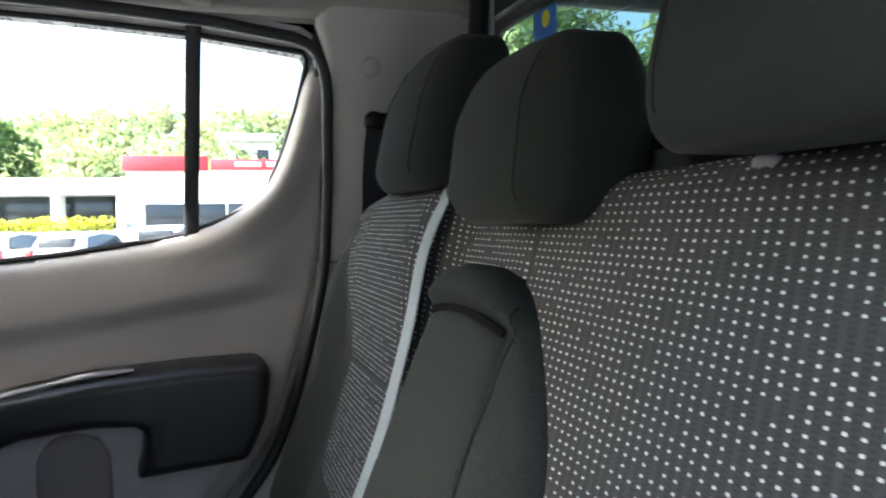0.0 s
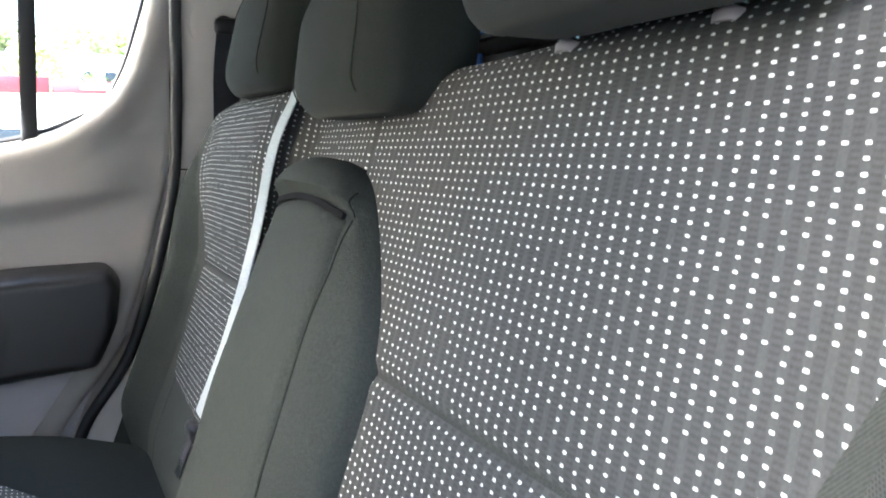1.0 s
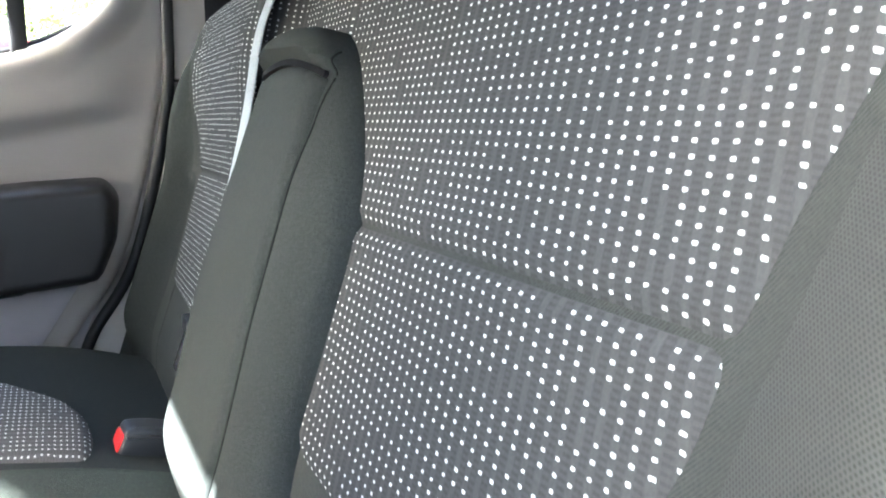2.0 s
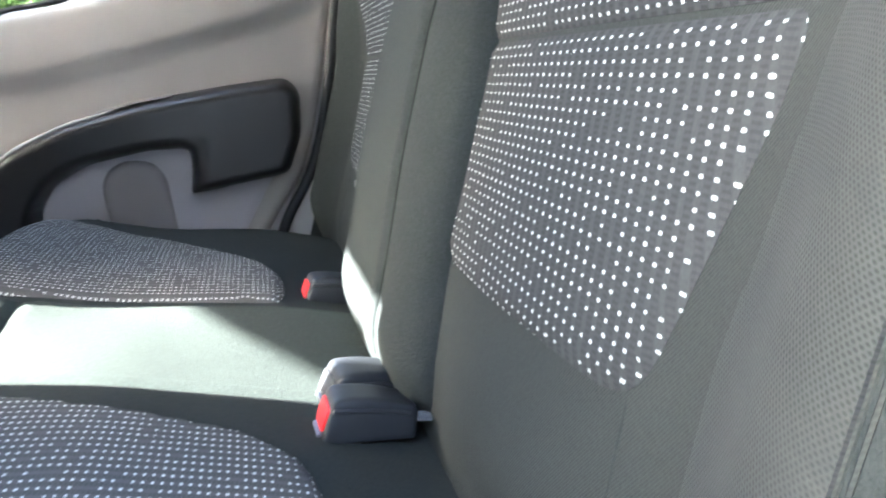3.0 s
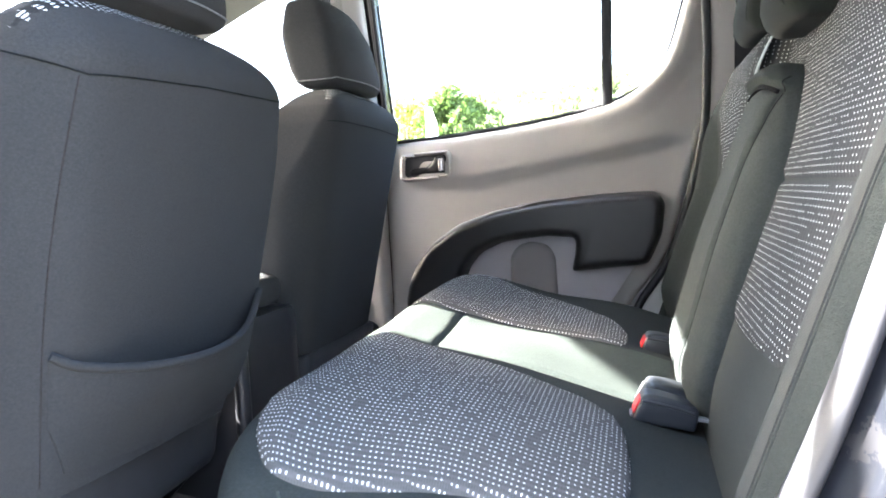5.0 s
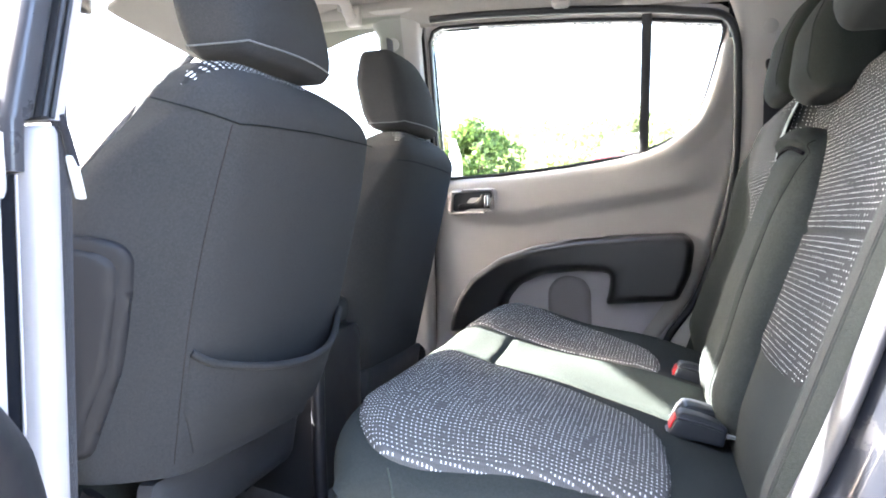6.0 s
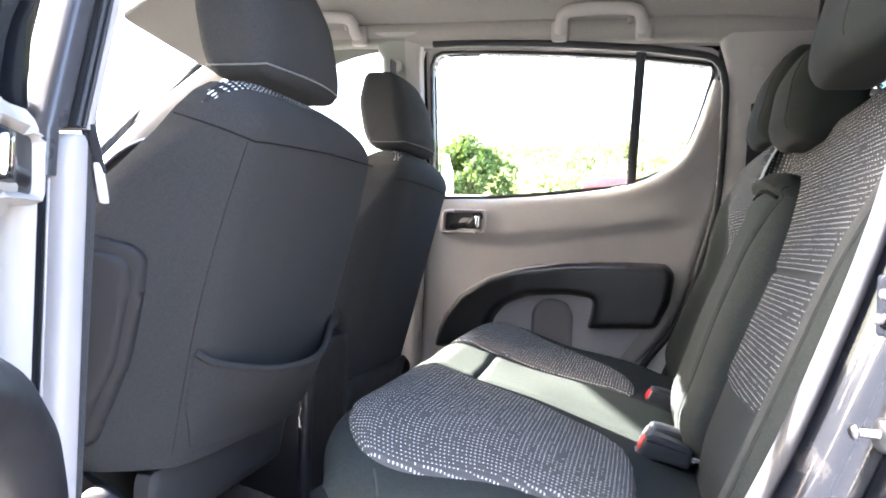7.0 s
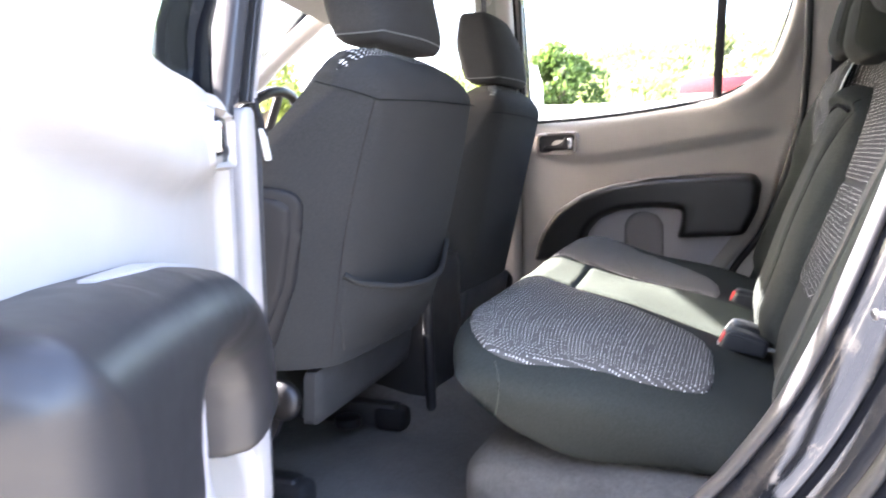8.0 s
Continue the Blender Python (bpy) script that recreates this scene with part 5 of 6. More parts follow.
# far front belt, hanging beside the far front seat
fb = thing("far_front_belt", "dark front seat belt hanging down the far pillar", "seat belt")
tube("webbing", spline([(-0.66, 0.560, 1.04), (-0.655, 0.572, 0.82), (-0.655, 0.588, 0.72), (-0.655, 0.62, 0.5), (-0.65, 0.635, 0.12)], 6, False), 0.023, BELTDARK, fb, "dark woven webbing", ry=0.0012, seg=8, square=True, up=(1, 0, 0))


# grab handles on the roof edge
def grab_handle(x0, x1):
    t = thing("grab_handle", "pale beige plastic grab handle on the roof edge", "grab handle", "grab handles")
    y0, z0 = 0.583, 1.132
    p = spline([(x0, y0 + 0.005, z0 - 0.028), (x0 + 0.004, y0 - 0.022, z0 - 0.020), (x0 + 0.010, y0 - 0.036, z0 + 0.006), (x0 + 0.03, y0 - 0.040, z0 + 0.018),
                ((x0 + x1) / 2, y0 - 0.042, z0 + 0.022), (x1 - 0.03, y0 - 0.040, z0 + 0.018), (x1 - 0.010, y0 - 0.036, z0 + 0.006), (x1 - 0.004, y0 - 0.022, z0 - 0.020), (x1, y0 + 0.005, z0 - 0.028)], 6, False)
    tube("grip", p, 0.015, BEIGE, t, ry=0.009, seg=10, up=(0, 1, 0.3))
    for x in (x0, x1):
        soft_box("foot", (0.042, 0.03, 0.052), 0.010, BEIGE, t, cuts=5, at=(x, y0 + 0.004, z0 - 0.020))
    soft_box("mount", (x1 - x0 + 0.07, 0.02, 0.075), 0.009, HEADLINER, t, "moulded recess of the headliner", cuts=6, at=((x0 + x1) / 2, y0 + 0.020, z0 + 0.004))
    soft_box("coat_hook", (0.012, 0.02, 0.02), 0.004, BEIGE, t, "small coat hook", cuts=3, at=(x1 - 0.035, y0 - 0.004, z0 + 0.004))
    return t


grab_handle(-0.235, -0.030)
grab_handle(-0.96, -0.765)

# ---------------------------------------------------------------- front of the cabin
for k, nm in ((-1, "pillar_6"), (1, "pillar_7")):
    a = spline([(-1.05, k * 0.590, 1.112), (-1.12, k * 0.597, 1.08), (-1.40, k * 0.640, 0.91), (-1.72, k * 0.685, 0.66)], 8, False)
    tagged(tube(nm, a, 0.032, BEIGE, seg=14, ry=0.030), "beige trim of the front pillar beside the windscreen", "pillar", kind="structure")
    tagged(tube("pillar_cover", a + np.array([-0.03, k * 0.01, 0.030]), 0.03, PAINT, seg=10), "dark painted outside of the front pillar", "pillar", kind="structure")
    fr = spline([(-1.72, k * 0.69, 0.64), (-1.2, k * 0.715, 0.655), (-0.66, k * 0.715, 0.675)], 6, False)
    zz = np.linspace(0.0, 0.655, 8)
    door = thing("front_door", "closed front door with beige trim", "car door", "front doors of the cab")
    grid("trim_panel", np.linspace(-1.74, -0.655, 20), zz, lambda x, z, k=k: np.stack([x, k * (0.655 + 0.03 * np.sin(z * 4.2)), z + 0.02 * (x + 1.2) * 0.3], 1), BEIGE, door, "beige door trim")
    grid("outer_skin", np.linspace(-1.78, -0.655, 20), np.linspace(-0.05, 0.66, 8), lambda x, z, k=k: np.stack([x, k * (0.76 + 0.04 * np.sin(np.clip(z, 0, 1) * 4)), z + 0.006 * (x + 1.2)], 1), PAINT, door, "dark grey painted outer skin")
    tube("sill_cap", fr, 0.028, BLACKTRIM, door, "black window sill strip", ry=0.06, seg=8, up=(0, 0, 1), square=True)
    rail_ = spline([(-1.12, k * 0.60, 1.125), (-0.9, k * 0.61, 1.125), (-0.62, k * 0.615, 1.120)], 5, False)
    tube("window_frame", rail_, 0.022, PAINT, door, "dark painted window frame", seg=8)
    grid("pane", np.linspace(0, 1, 8), np.linspace(0, 1, 5), lambda a, b, k=k: np.stack([-0.64 + a * (-0.48 - 0.62 * (1 - b)), k * (0.70 - 0.115 * b), 0.67 + 0.435 * b - 0.0 * a], 1), TEALGLASS if k < 0 else GLASS, door, "clear front side glass").visible_shadow = False
# windscreen, dashboard and bonnet line
ws = lambda a, b: np.stack([-1.13 - 0.62 * (1 - b) - 0.10 * np.cos((a - 0.5) * math.pi) * (1 - 0.3 * b), (a - 0.5) * (1.32 - 0.26 * b), 0.655 + 0.455 * b], 1)
w = tagged(grid("window_1", np.linspace(0, 1, 16), np.linspace(0, 1, 8), ws, CLEARGLASS), "clear windscreen", "windscreen", kind="structure")
w.visible_shadow = False
dash = thing("dashboard", "black plastic dashboard below the windscreen", "dashboard")
soft_box("dash_top", (0.50, 1.34, 0.26), 0.09, BLACKTRIM, dash, "black dashboard top", cuts=12, at=(-1.60, 0, 0.53))
bevel_box("lower_dash", (-1.80, -0.66, 0.06), (-1.50, 0.66, 0.50), GREYTRIM, dash, "grey lower dashboard", w=0.03)
tagged(bevel_box("wall_front", (-1.84, -0.72, -0.02), (-1.80, 0.72, 0.66), PAINT, w=0.005), "painted bulkhead in front of the cabin", "bulkhead", kind="structure")
sw = thing("steering_wheel", "black steering wheel in front of the driver's seat", "steering wheel")
mw = Matrix.Translation((-1.27, 0.345, 0.625)) @ pose(0, 0, 0, 0, -64, 0)
ang = np.linspace(0, 2 * math.pi, 40, endpoint=False)
tube("rim", [mw @ Vector((0.185 * math.cos(a), 0.185 * math.sin(a), 0)) for a in ang], 0.015, GLOSSBLACK, sw, "black leather rim", seg=10, closed=True, up=tuple(mw.to_3x3() @ Vector((0, 0, 1))))
lathe("hub", [(0.06, -0.05), (0.075, -0.01), (0.065, 0.02), (0.02, 0.03)], BLACKTRIM, sw, "black airbag hub", m=mw)
for a in (0, 180, 270):
    c, s = math.cos(radians(a)), math.sin(radians(a))
    tube("spoke", [mw @ Vector((0.05 * c, 0.05 * s, -0.01)), mw @ Vector((0.18 * c, 0.18 * s, 0))], 0.018, BLACKTRIM, sw, "black spoke", ry=0.008, seg=8)
tube("column", [mw @ Vector((0, 0, -0.03)), mw @ Vector((0, 0, -0.32))], 0.04, BLACKTRIM, sw, "steering column cover", seg=12)
for yc in (-0.345, 0.345):
    v_ = thing("sun_visor", "pale beige sun visor folded against the roof", "sun visor", "sun visors")
    fold, dip, zc = (0.40, 0.0, 1.074) if yc < 0 else (0.62, 0.10, 1.068)      # the driver's visor hangs lower
    soft_box("flap", (0.17, 0.44 if yc < 0 else 0.46, 0.018), 0.008, HEADLINER, v_, cuts=6, bend=lambda p: p + np.stack([0 * p[:, 0], 0 * p[:, 0], fold * p[:, 0] - dip * p[:, 1]], 1), at=(-1.045, yc if yc < 0 else 0.328, zc))
    soft_box("clip", (0.02, 0.04, 0.014), 0.005, GREYTRIM, v_, "grey visor clip", cuts=3, at=(-0.965, yc - math.copysign(0.17, yc), 1.132))

mir = thing("rear_view_mirror", "black inside mirror hanging below the windscreen's top", "mirror")
soft_box("casing", (0.03, 0.245, 0.070), 0.014, GLOSSBLACK, mir, "black mirror casing", cuts=6, bend=lambda p: p - np.stack([0 * p[:, 1], 0 * p[:, 1], 0.17 * p[:, 1]], 1), at=(-1.215, 0.035, 1.096))
tube("stem", [(-1.215, 0.035, 1.10), (-1.235, 0.035, 1.138)], 0.008, GLOSSBLACK, mir, "black mirror stem", seg=8, up=(0, 1, 0))

# ---------------------------------------------------------------- back wall of the cabin with its window
rw_out = rounded([(-0.66, 0.06), (-0.66, 0.8), (-0.60, 1.12), (-0.5, 1.17), (0.5, 1.17), (0.60, 1.12), (0.66, 0.8), (0.66, 0.06)], 0.03)
rw_hole = rounded([(-0.56, 0.845), (-0.52, 1.06), (0.52, 1.06), (0.56, 0.845)], 0.05, 6)
wall_place = lambda y, z, h: np.stack([0.415 - h, y, z], 1)
tagged(cut_sheet("wall_back", rw_out, 0.02, wall_place, lambda y, z, d: 0 * y, -0.03, BLACKTRIM, holes=[rw_hole]), "trimmed back wall of the cabin with a window opening", "wall", kind="structure")
win = tagged(new("window_2"), "rear window with black frame and heater lines", "window", kind="structure")
tube("window_frame", [(0.412, y, z) for y, z in rw_hole], 0.013, RUBBER, win, "black rubber frame", seg=8, closed=True, up=(1, 0, 0))
cut_sheet("pane", rw_hole, 0.04, lambda y, z, h: np.stack([0.43 - h, y, z], 1), lambda y, z, d: 0 * y, 0.004, REARGLASS, win, "tinted rear glass").visible_shadow = False
for z in np.linspace(0.87, 1.03, 6):
    tube("heater_line", [(0.424, -0.50, z), (0.424, 0.50, z)], 0.0006, STEEL, win, "thin heater line", seg=4)
sticker = thing("window_sticker", "small blue and yellow sticker on the rear glass", "sticker")
bevel_box("sheet", (0.4205, 0.315, 1.000), (0.4215, 0.385, 1.050), shader("blue_print", (0.03, 0.16, 0.55), 0.4)[0], sticker, "blue sticker sheet", w=0)
lathe("emblem", [(0.012, 0), (0.012, 0.0006), (0.001, 0.0006)], shader("yellow_print", (0.8, 0.65, 0.02), 0.4)[0], sticker, "yellow round patch", m=pose(0.4204, 0.345, 1.035, 0, -90, 0))
tag = thing("hanging_tag", "narrow blue and white tag below the rear glass", "tag")
bevel_box("sheet", (0.405, 0.085, 0.815), (0.408, 0.100, 0.865), shader("tag_blue", (0.05, 0.18, 0.6), 0.4)[0], tag, w=0)
# the load bed's canopy behind the glass
can = thing("bed_canopy", "dim canopy over the load bed with rear window", "canopy")
bevel_box("floor_panel", (0.47, -0.72, 0.10), (1.95, 0.72, 0.14), PAINT, can, w=0.01)
for k in (-1, 1):
    bevel_box("side_wall", (0.47, k * 0.72 - 0.02, 0.10), (1.95, k * 0.72 + 0.02, 0.72), PAINT, can, "dark side wall", w=0.01)
    bevel_box("upper_rail", (0.47, k * 0.60 - 0.02, 1.13), (1.95, k * 0.60 + 0.02, 1.18), GREYTRIM, can, "pale upper rail", w=0.01)
    grid("side_glass", np.linspace(0.5, 1.9, 3), np.linspace(0, 1, 3), lambda x, b, k=k: np.stack([x, k * (0.72 - 0.12 * b), 0.72 + 0.41 * b], 1), REARGLASS, can, "dark canopy side glass").visible_shadow = False
bevel_box("canopy_roof", (0.47, -0.62, 1.18), (1.95, 0.62, 1.21), WHITEPLASTIC, can, "pale canopy roof", w=0.01)
bevel_box("tailgate", (1.93, -0.72, 0.10), (1.97, 0.72, 0.66), PAINT, can, "dark tailgate", w=0.01)
grid("rear_glass", np.linspace(-0.62, 0.62, 3), np.linspace(0.66, 1.18, 3), lambda y, z: np.stack([np.full(len(y), 1.95), y, z], 1), REARGLASS, can, "tinted canopy rear glass").visible_shadow = False


# ---------------------------------------------------------------- outside: a car lot, a low showroom, trees and a wooded hill
CONCRETE = rough_stuff("pale_concrete", (0.15, 0.148, 0.143), (0.24, 0.236, 0.228), 25.0, 0.9, 0.4, 0.01)
LEAF_D = leafage("dark_leaves", (0.018, 0.036, 0.010), (0.065, 0.105, 0.028))
LEAF_L = leafage("light_leaves", (0.10, 0.15, 0.045), (0.30, 0.31, 0.09))
# the next two greens have the haze of distance mixed into the colour
LEAF_H = leafage("haze_tinted_leaves", (0.09, 0.13, 0.07), (0.26, 0.27, 0.14))
LEAF_M = leafage("haze_tinted_dark_leaves", (0.06, 0.10, 0.055), (0.16, 0.20, 0.10))
LEAF_Y = leafage("yellow_green_leaves", (0.20, 0.22, 0.03), (0.42, 0.40, 0.06))
BARK = rough_stuff("bark", (0.06, 0.045, 0.035), (0.16, 0.12, 0.09), 14.0)
WALLW = plastic("white_render", (0.78, 0.77, 0.74), 0.8, grain=40.0)
WALLG = plastic("grey_render", (0.33, 0.33, 0.32), 0.85, grain=40.0)
REDFASCIA = plastic("red_fascia", (0.45, 0.03, 0.04), 0.5, grain=40.0)
WINDARK = plastic("dark_shop_glass", (0.03, 0.035, 0.04), 0.15, grain=5.0, strength=0.02)
ROOFTILE = rough_stuff("roof_sheet", (0.5, 0.48, 0.45), (0.62, 0.6, 0.57), 3.0)


def land(x, y):
    z = -0.66 - 0.30 * smooth01(y, 3, 14) + 1.55 * smooth01(y, 26, 40)
    d = np.sqrt(x * x + y * y)
    z = z + 19.0 * smooth01(y, 52, 170) * (0.75 + 0.25 * np.sin(x * 0.022 + 1.0)) - 0.5 * smooth01(d, 300, 900)
    z = np.where(y < 0, -0.66, z)
    return z


def spaced(lim, near, n):
    t = np.linspace(-1, 1, n)
    return np.sign(t) * (np.abs(t) * near + np.abs(t) ** 5 * (lim - near))


tagged(grid("ground", spaced(1500, 160, 110), spaced(1500, 190, 130), lambda x, y: np.stack([x, y, land(x, y)], 1), CONCRETE), "pale sunlit concrete car lot rising to a grassy hill", "ground", kind="structure")


def clump(rng, centre, radius, n, size):
    """Small leaf faces scattered through a lump."""
    d = rng.normal(size=(n, 3))
    d /= np.linalg.norm(d, axis=1, keepdims=True)
    c = np.asarray(centre) + d * (radius * rng.uniform(0.55, 1.05, (n, 1)))
    a = rng.normal(size=(n, 3))
    a /= np.linalg.norm(a, axis=1, keepdims=True)
    b = np.cross(a, rng.normal(size=(n, 3)))
    b /= np.linalg.norm(b, axis=1, keepdims=True)
    s = size * rng.uniform(0.6, 1.4, (n, 1))
    return np.stack([c - a * s, c + b * s * 0.6, c + a * s, c - b * s * 0.6], 1).reshape(-1, 3)


def make_tree(x, y, height, width, material, label, seed, leaves=2600, size=0.16, trunk=0.3):
    rng = np.random.default_rng(seed)
    z = float(land(np.array([x]), np.array([y]))[0])
    t = thing("tree", label, "tree", "trees round the lot", at=(x, y, z))
    th = height * trunk
    tube("trunk", [(0, 0, -0.2), (0.05 * width, 0.02, th * 0.6), (0.02, 0, th * 1.5)], np.array([0.045, 0.035, 0.02]) * height, BARK, t, "rough brown trunk", seg=9, up=(1, 0, 0))
    vs = []
    k = 26
    for i in range(k):
        a = rng.uniform(0, 2 * math.pi)
        q = rng.uniform(0, 1)
        r = width * 0.5 * math.sqrt(rng.uniform(0.05, 1)) * (1 - 0.55 * q ** 2)
        c = np.array([r * math.cos(a), r * math.sin(a), th + (height - th) * (0.12 + 0.78 * q)])
        if i % 4 == 0:
            tube("limb", [(0, 0, th * 0.9), tuple(c * np.array([0.5, 0.5, 0.8])), tuple(c)], np.array([0.016, 0.010, 0.004]) * height, BARK, t, seg=6, up=(1, 0.1, 0))
        vs.append(clump(rng, c, width * rng.uniform(0.10, 0.19), leaves // k, size))
    v = np.concatenate(vs)
    n = len(v) // 4
    mesh_object("crown", v, np.arange(n * 4).reshape(n, 4), material, t, "uneven leafy crown", smooth=False)
    return t


make_tree(-10.8, 46, 6.3, 5.6, LEAF_D, "round dark green leafy tree at the lot's edge", 3, 5200, 0.17, 0.22)
make_tree(-14.6, 49, 6.6, 4.8, LEAF_L, "light green leafy tree", 5, 2600)
make_tree(-24.0, 34, 6.5, 6.0, LEAF_L, "light green leafy tree", 6, 2600, 0.2)
make_tree(-31.0, 25, 7.5, 7.0, LEAF_L, "light green leafy tree", 7, 2600, 0.22)
make_tree(-30.0, 12, 7.0, 6.5, LEAF_D, "dark green leafy tree", 8, 2600, 0.22)
make_tree(-34.0, -4, 8.0, 7.0, LEAF_L, "light green leafy tree", 9, 2600, 0.22)
make_tree(-28.0, -14, 7.0, 6.5, LEAF_D, "dark green leafy tree", 10, 2600, 0.22)
make_tree(16, 62, 7.5, 6.0, LEAF_L, "light green leafy tree", 11, 2600, 0.2)
make_tree(13.5, 21, 7.5, 6.5, LEAF_M, "green leafy tree behind the truck, haze mixed into its leaf colour", 13, 3600, 0.2)
make_tree(11.5, 27, 10.5, 8.0, LEAF_M, "tall green leafy tree behind the truck, haze mixed into its leaf colour", 14, 7000, 0.13)
make_tree(17.5, 34, 12.0, 9.0, LEAF_M, "tall green leafy tree behind the truck, haze mixed into its leaf colour", 15, 7000, 0.15)
make_tree(9, 66, 7.0, 6.0, LEAF_D, "dark green leafy tree", 12, 2600, 0.2)

# far woods on the hill, their haze carried by the leaf colours
rng = np.random.default_rng(21)
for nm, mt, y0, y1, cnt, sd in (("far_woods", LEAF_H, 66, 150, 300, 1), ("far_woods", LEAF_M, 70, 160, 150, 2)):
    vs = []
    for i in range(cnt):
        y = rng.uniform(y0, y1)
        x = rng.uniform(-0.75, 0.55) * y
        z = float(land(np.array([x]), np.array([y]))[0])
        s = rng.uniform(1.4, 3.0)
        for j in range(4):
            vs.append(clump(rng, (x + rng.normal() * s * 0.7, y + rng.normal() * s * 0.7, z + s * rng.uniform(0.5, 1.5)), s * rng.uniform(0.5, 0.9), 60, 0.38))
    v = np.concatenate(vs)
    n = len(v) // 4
    tagged(mesh_object(nm, v, np.arange(n * 4).reshape(n, 4), mt, smooth=False), "distant mixed green woods on the hillside, haze mixed into the leaf colour", "woods", kind="stuff")

# unseen long block on the other side of the truck, added to dim side light
side = thing("unseen_light_block", "unseen long grey block added to cut the side light", "building")
bevel_box("wall", (-16, -16, -0.7), (5, -6.5, 3.6), WALLG, side, "plain grey rendered wall", w=0.05)
bevel_box("roof", (-16.4, -16.4, 3.6), (5.4, -6.1, 3.9), ROOFTILE, side, "flat sheet roof with an overhang", w=0.05)

# showroom with a red fascia and a low white wing
hall = thing("showroom", "white showroom with a red fascia and dark windows", "building", at=(0, 0, 0))
bevel_box("wall", (-3.0, 41, 0.3), (16, 52, 3.5), WALLW, hall, "white rendered wall", w=0.05)
bevel_box("fascia", (-3.2, 40.6, 3.42), (0.9, 41.4, 4.16), REDFASCIA, hall, "red fascia band", w=0.04)
bevel_box("fascia", (1.0, 40.6, 3.45), (9.0, 41.4, 4.0), REDFASCIA, hall, "red fascia band", w=0.04)
for x, w_ in ((2.2, 1.3), (3.8, 1.9), (6.0, 1.2)):
    bevel_box("lettering_bar", (x, 40.5, 3.62), (x + w_, 40.62, 3.84), WHITEPLASTIC, hall, "white lettering on the fascia", w=0.02)
for x in (-2.2, -0.2, 1.8, 3.9):
    bevel_box("window", (x, 40.9, 0.35), (x + 1.9, 41.05, 1.75), WINDARK, hall, "dark shop window", w=0.02)
wing = thing("showroom_wing", "low white building wing with dark windows behind columns", "building")
bevel_box("wall", (-12.5, 42, 0.3), (-3.05, 50, 2.9), WALLW, wing, "white rendered wall", w=0.05)
bevel_box("roof", (-12.8, 40.4, 2.25), (-3.05, 50.3, 3.05), WHITEPLASTIC, wing, "white flat roof with a deep edge", w=0.06)
for x in (-12.4, -9.6, -6.4, -3.5):
    bevel_box("column", (x, 40.5, 0.4), (x + 0.42, 40.9, 2.3), WHITEPLASTIC, wing, "white square column", w=0.03)
for x, w_ in ((-11.95, 2.3), (-9.15, 2.7), (-5.95, 2.4)):
    bevel_box("window", (x, 41.9, 0.55), (x + w_, 42.05, 2.2), WINDARK, wing, "dark shop window under the roof edge", w=0.02)
hedge_rng = np.random.default_rng(31)
hv = np.concatenate([clump(hedge_rng, (-8.6 + 0.33 * i, 38.6 + 0.15 * hedge_rng.normal(), 0.75 + 0.06 * hedge_rng.normal()), 0.42, 90, 0.09) for i in range(16)])
tagged(mesh_object("hedge", hv, np.arange(len(hv)).reshape(-1, 4), LEAF_Y, smooth=False), "low yellow-green hedge in front of the showroom", "hedge", kind="stuff")
far_house = thing("far_house", "distant white house with a brownish roof", "house")
bevel_box("wall", (4.0, 88, 3.0), (12.0, 94, 9.6), WALLW, far_house, w=0.05)
bevel_box("roof", (3.4, 87.4, 9.6), (12.6, 94.6, 10.5), ROOFTILE, far_house, "pale roof", w=0.2)
for x in (4.8, 7.2, 9.6):
    bevel_box("window", (x, 87.9, 7.3), (x + 1.3, 88.05, 8.8), WINDARK, far_house, w=0.02)


# feather flags
def feather_flag(x, y, h, label):
    z = float(land(np.array([x]), np.array([y]))[0])
    t = thing("feather_flag", label, "flag", "flags on the lot", at=(x, y, z))
    tube("pole", [(0, 0, 0), (0, 0, h * 0.7), (0.05, 0, h)], 0.02, WHITEPLASTIC, t, "thin white pole", seg=6, up=(1, 0, 0))
    o = rounded([(0.03, h * 0.22), (0.03, h * 0.9), (0.10, h * 0.995), (0.22, h * 0.99), (0.38, h * 0.85), (0.44, h * 0.6), (0.44, h * 0.22)], 0.1)
    cut_sheet("banner", o, 0.08, lambda a, b, hh: np.stack([a, 0.03 * np.sin(b * 4) + hh, b], 1), lambda a, b, d: 0 * a, 0.006, WHITEPLASTIC, t, "white cloth banner")
    return t


feather_flag(-6.15, 22, 4.2, "white feather flag on a thin pole")
feather_flag(-2.9, 36, 2.6, "white feather flag on a thin pole")


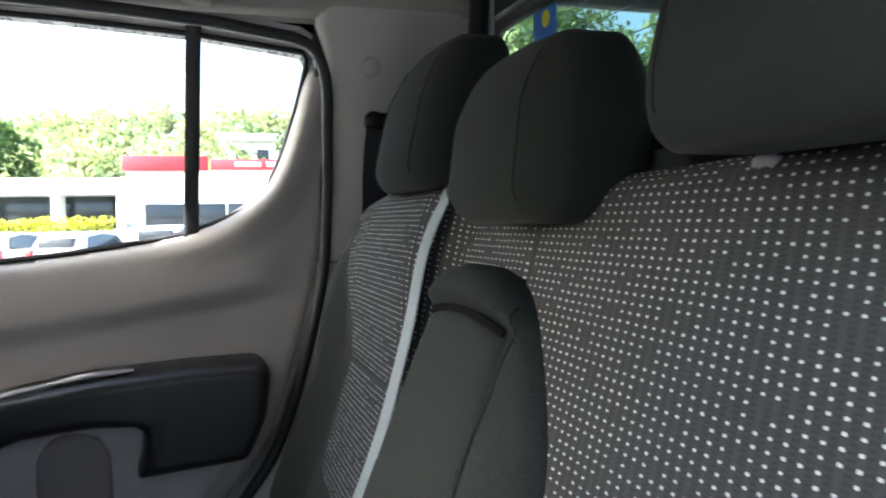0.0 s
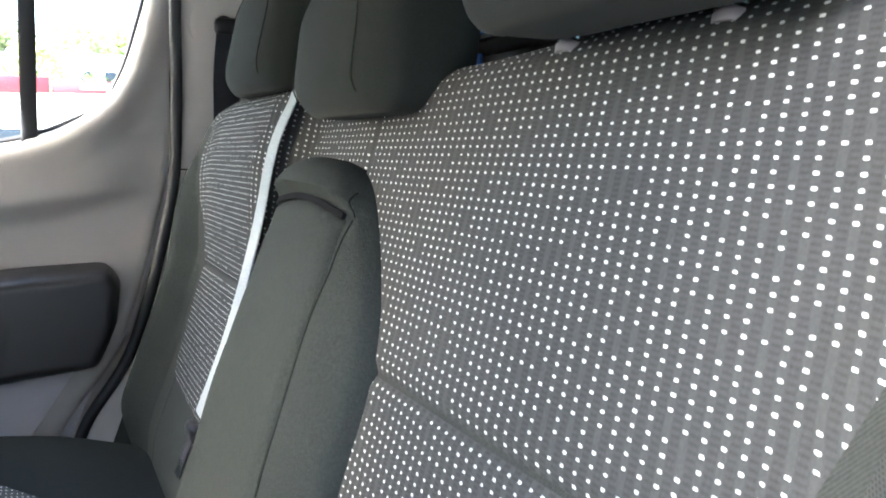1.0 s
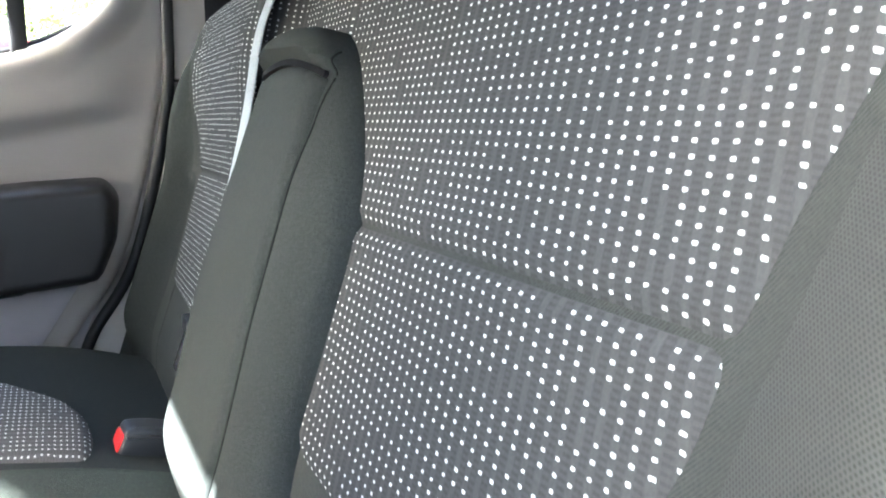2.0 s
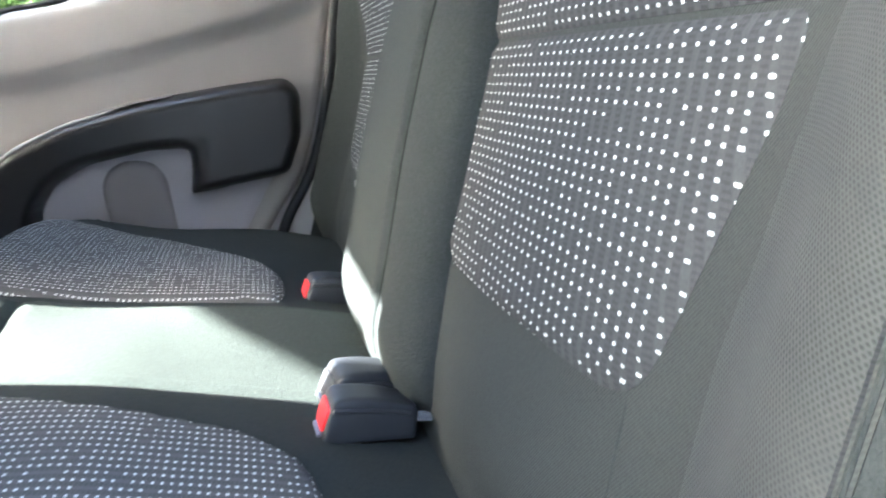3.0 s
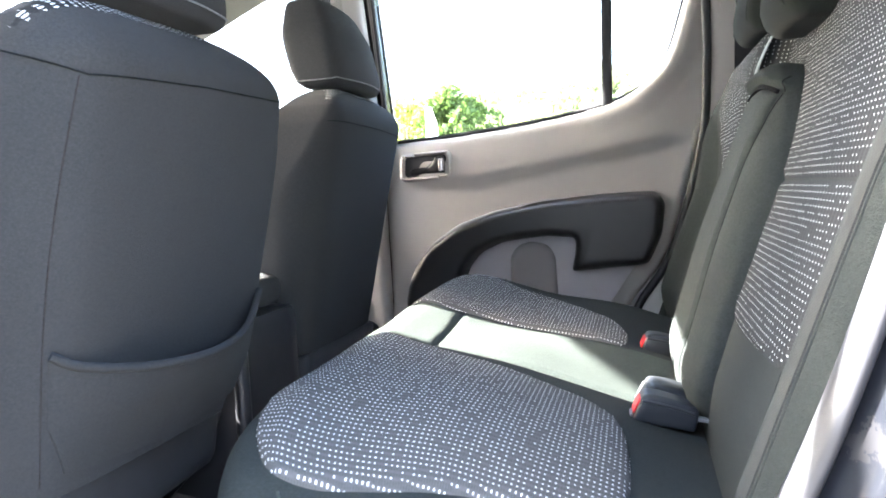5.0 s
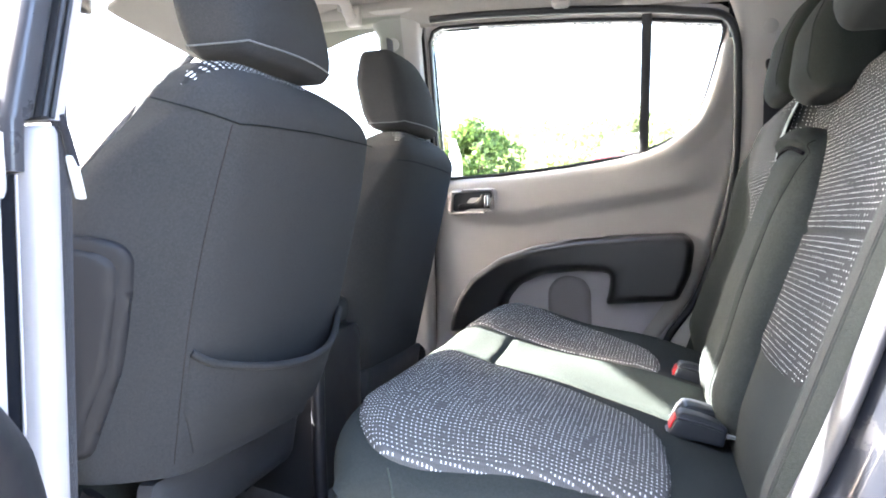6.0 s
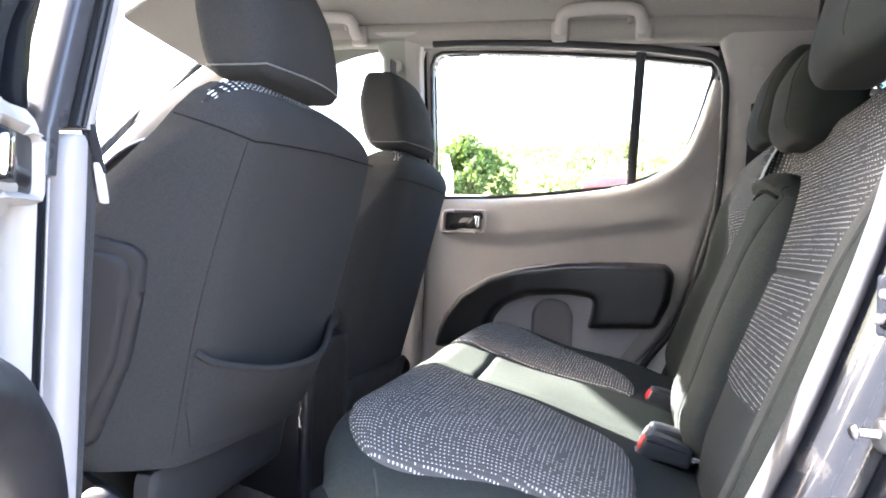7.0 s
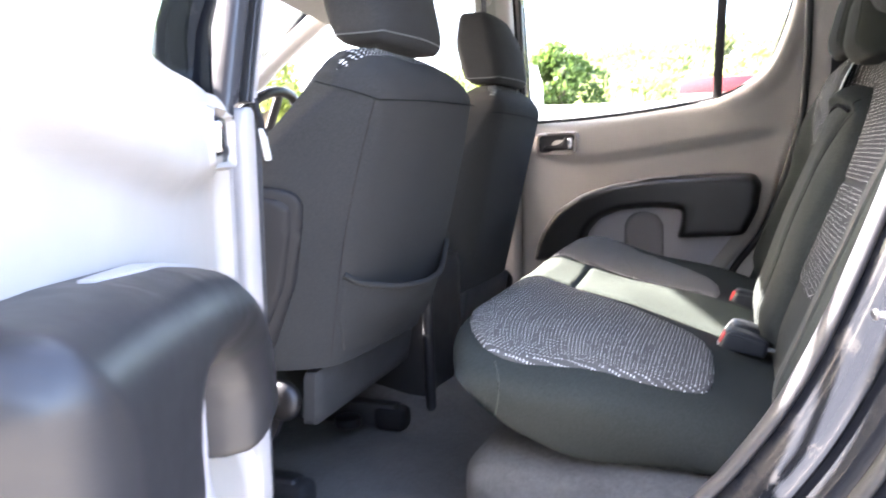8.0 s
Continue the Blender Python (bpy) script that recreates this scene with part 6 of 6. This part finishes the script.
# parked cars
def parked_car(x, y, yaw, color, label):
    z = float(land(np.array([x]), np.array([y]))[0])
    t = thing("parked_car", label, "car", "cars parked on the lot", at=(x, y, z))
    t.rotation_euler[2] = radians(yaw)
    m = paint("car_paint", color, 0.2)
    prof = [(-2.0, 0.30), (-2.02, 0.75), (-1.90, 0.92), (-1.55, 1.42), (-0.6, 1.50), (0.35, 1.44), (0.95, 0.98), (1.85, 0.80), (2.05, 0.55), (2.02, 0.28)]
    o = rounded(prof, 0.12, 4)
    n = len(o)
    v = []
    for yy, k in ((-0.85, 0.97), (-0.80, 1.0), (0.80, 1.0), (0.85, 0.97)):
        for px, pz in o:
            tum = 1 - 0.16 * np.clip((pz - 0.85) / 0.65, 0, 1)
            v.append((px * k, yy * tum, 0.75 + (pz - 0.75) * k))
    f = [(i * n + j, i * n + (j + 1) % n, (i + 1) * n + (j + 1) % n, (i + 1) * n + j) for i in range(3) for j in range(n)] + [tuple(range(n)), tuple(3 * n + j for j in range(n))]
    mesh_object("body", v, f, m, t, "painted car body")
    for yy in (-1, 1):
        so = rounded([(-1.45, 0.98), (-1.30, 1.34), (-0.55, 1.42), (0.30, 1.36), (0.75, 1.0)], 0.06)
        cut_sheet("side_window", so, 0.15, lambda a, b, h, yy=yy: np.stack([a, yy * (0.86 - 0.136 * np.clip((b - 0.85) / 0.65, 0, 1) + h), b], 1), lambda a, b, d: 0.006 + 0 * a, 0.02, WINDARK, t, "dark side window")
        for px in (-1.25, 1.3):
            wh = lathe("wheel", [(0.20, -0.10), (0.31, -0.09), (0.325, 0), (0.31, 0.09), (0.20, 0.10), (0.05, 0.07)], RUBBER, t, "black tyre on a pale rim", seg=20, m=pose(px, yy * 0.78, 0.315, 90, 0, 0))
            lathe("rim", [(0.20, -0.105), (0.18, -0.108), (0.02, -0.09)], STEEL, wh, "pale wheel rim", seg=16, m=pose(px, yy * 0.78, 0.315, 90 if yy < 0 else -90, 0, 0))
        bevel_box("tail_light", (-2.03, yy * 0.78 - 0.11, 0.70), (-1.85, yy * 0.78 + 0.11, 0.98), REDPLASTIC, t, "red tail light", w=0.02)
    bevel_box("rear_window", (-1.86, -0.58, 1.02), (-1.62, 0.58, 1.33), WINDARK, t, "dark rear window", w=0.03)
    return t


WHITE_CAR = (0.75, 0.75, 0.74)
parked_car(-5.6, 27.5, 70, WHITE_CAR, "white parked hatchback with red tail lights")
parked_car(-3.2, 27, 65, WHITE_CAR, "white parked hatchback on the lot")
parked_car(-0.6, 29, 70, (0.5, 0.52, 0.54), "silver parked hatchback on the lot")
parked_car(-8.8, 30, 75, (0.45, 0.03, 0.03), "red parked hatchback on the lot")
parked_car(-11.5, 32, 75, WHITE_CAR, "white parked hatchback on the lot")
parked_car(1.8, 30, 70, (0.3, 0.31, 0.33), "grey parked hatchback on the lot")
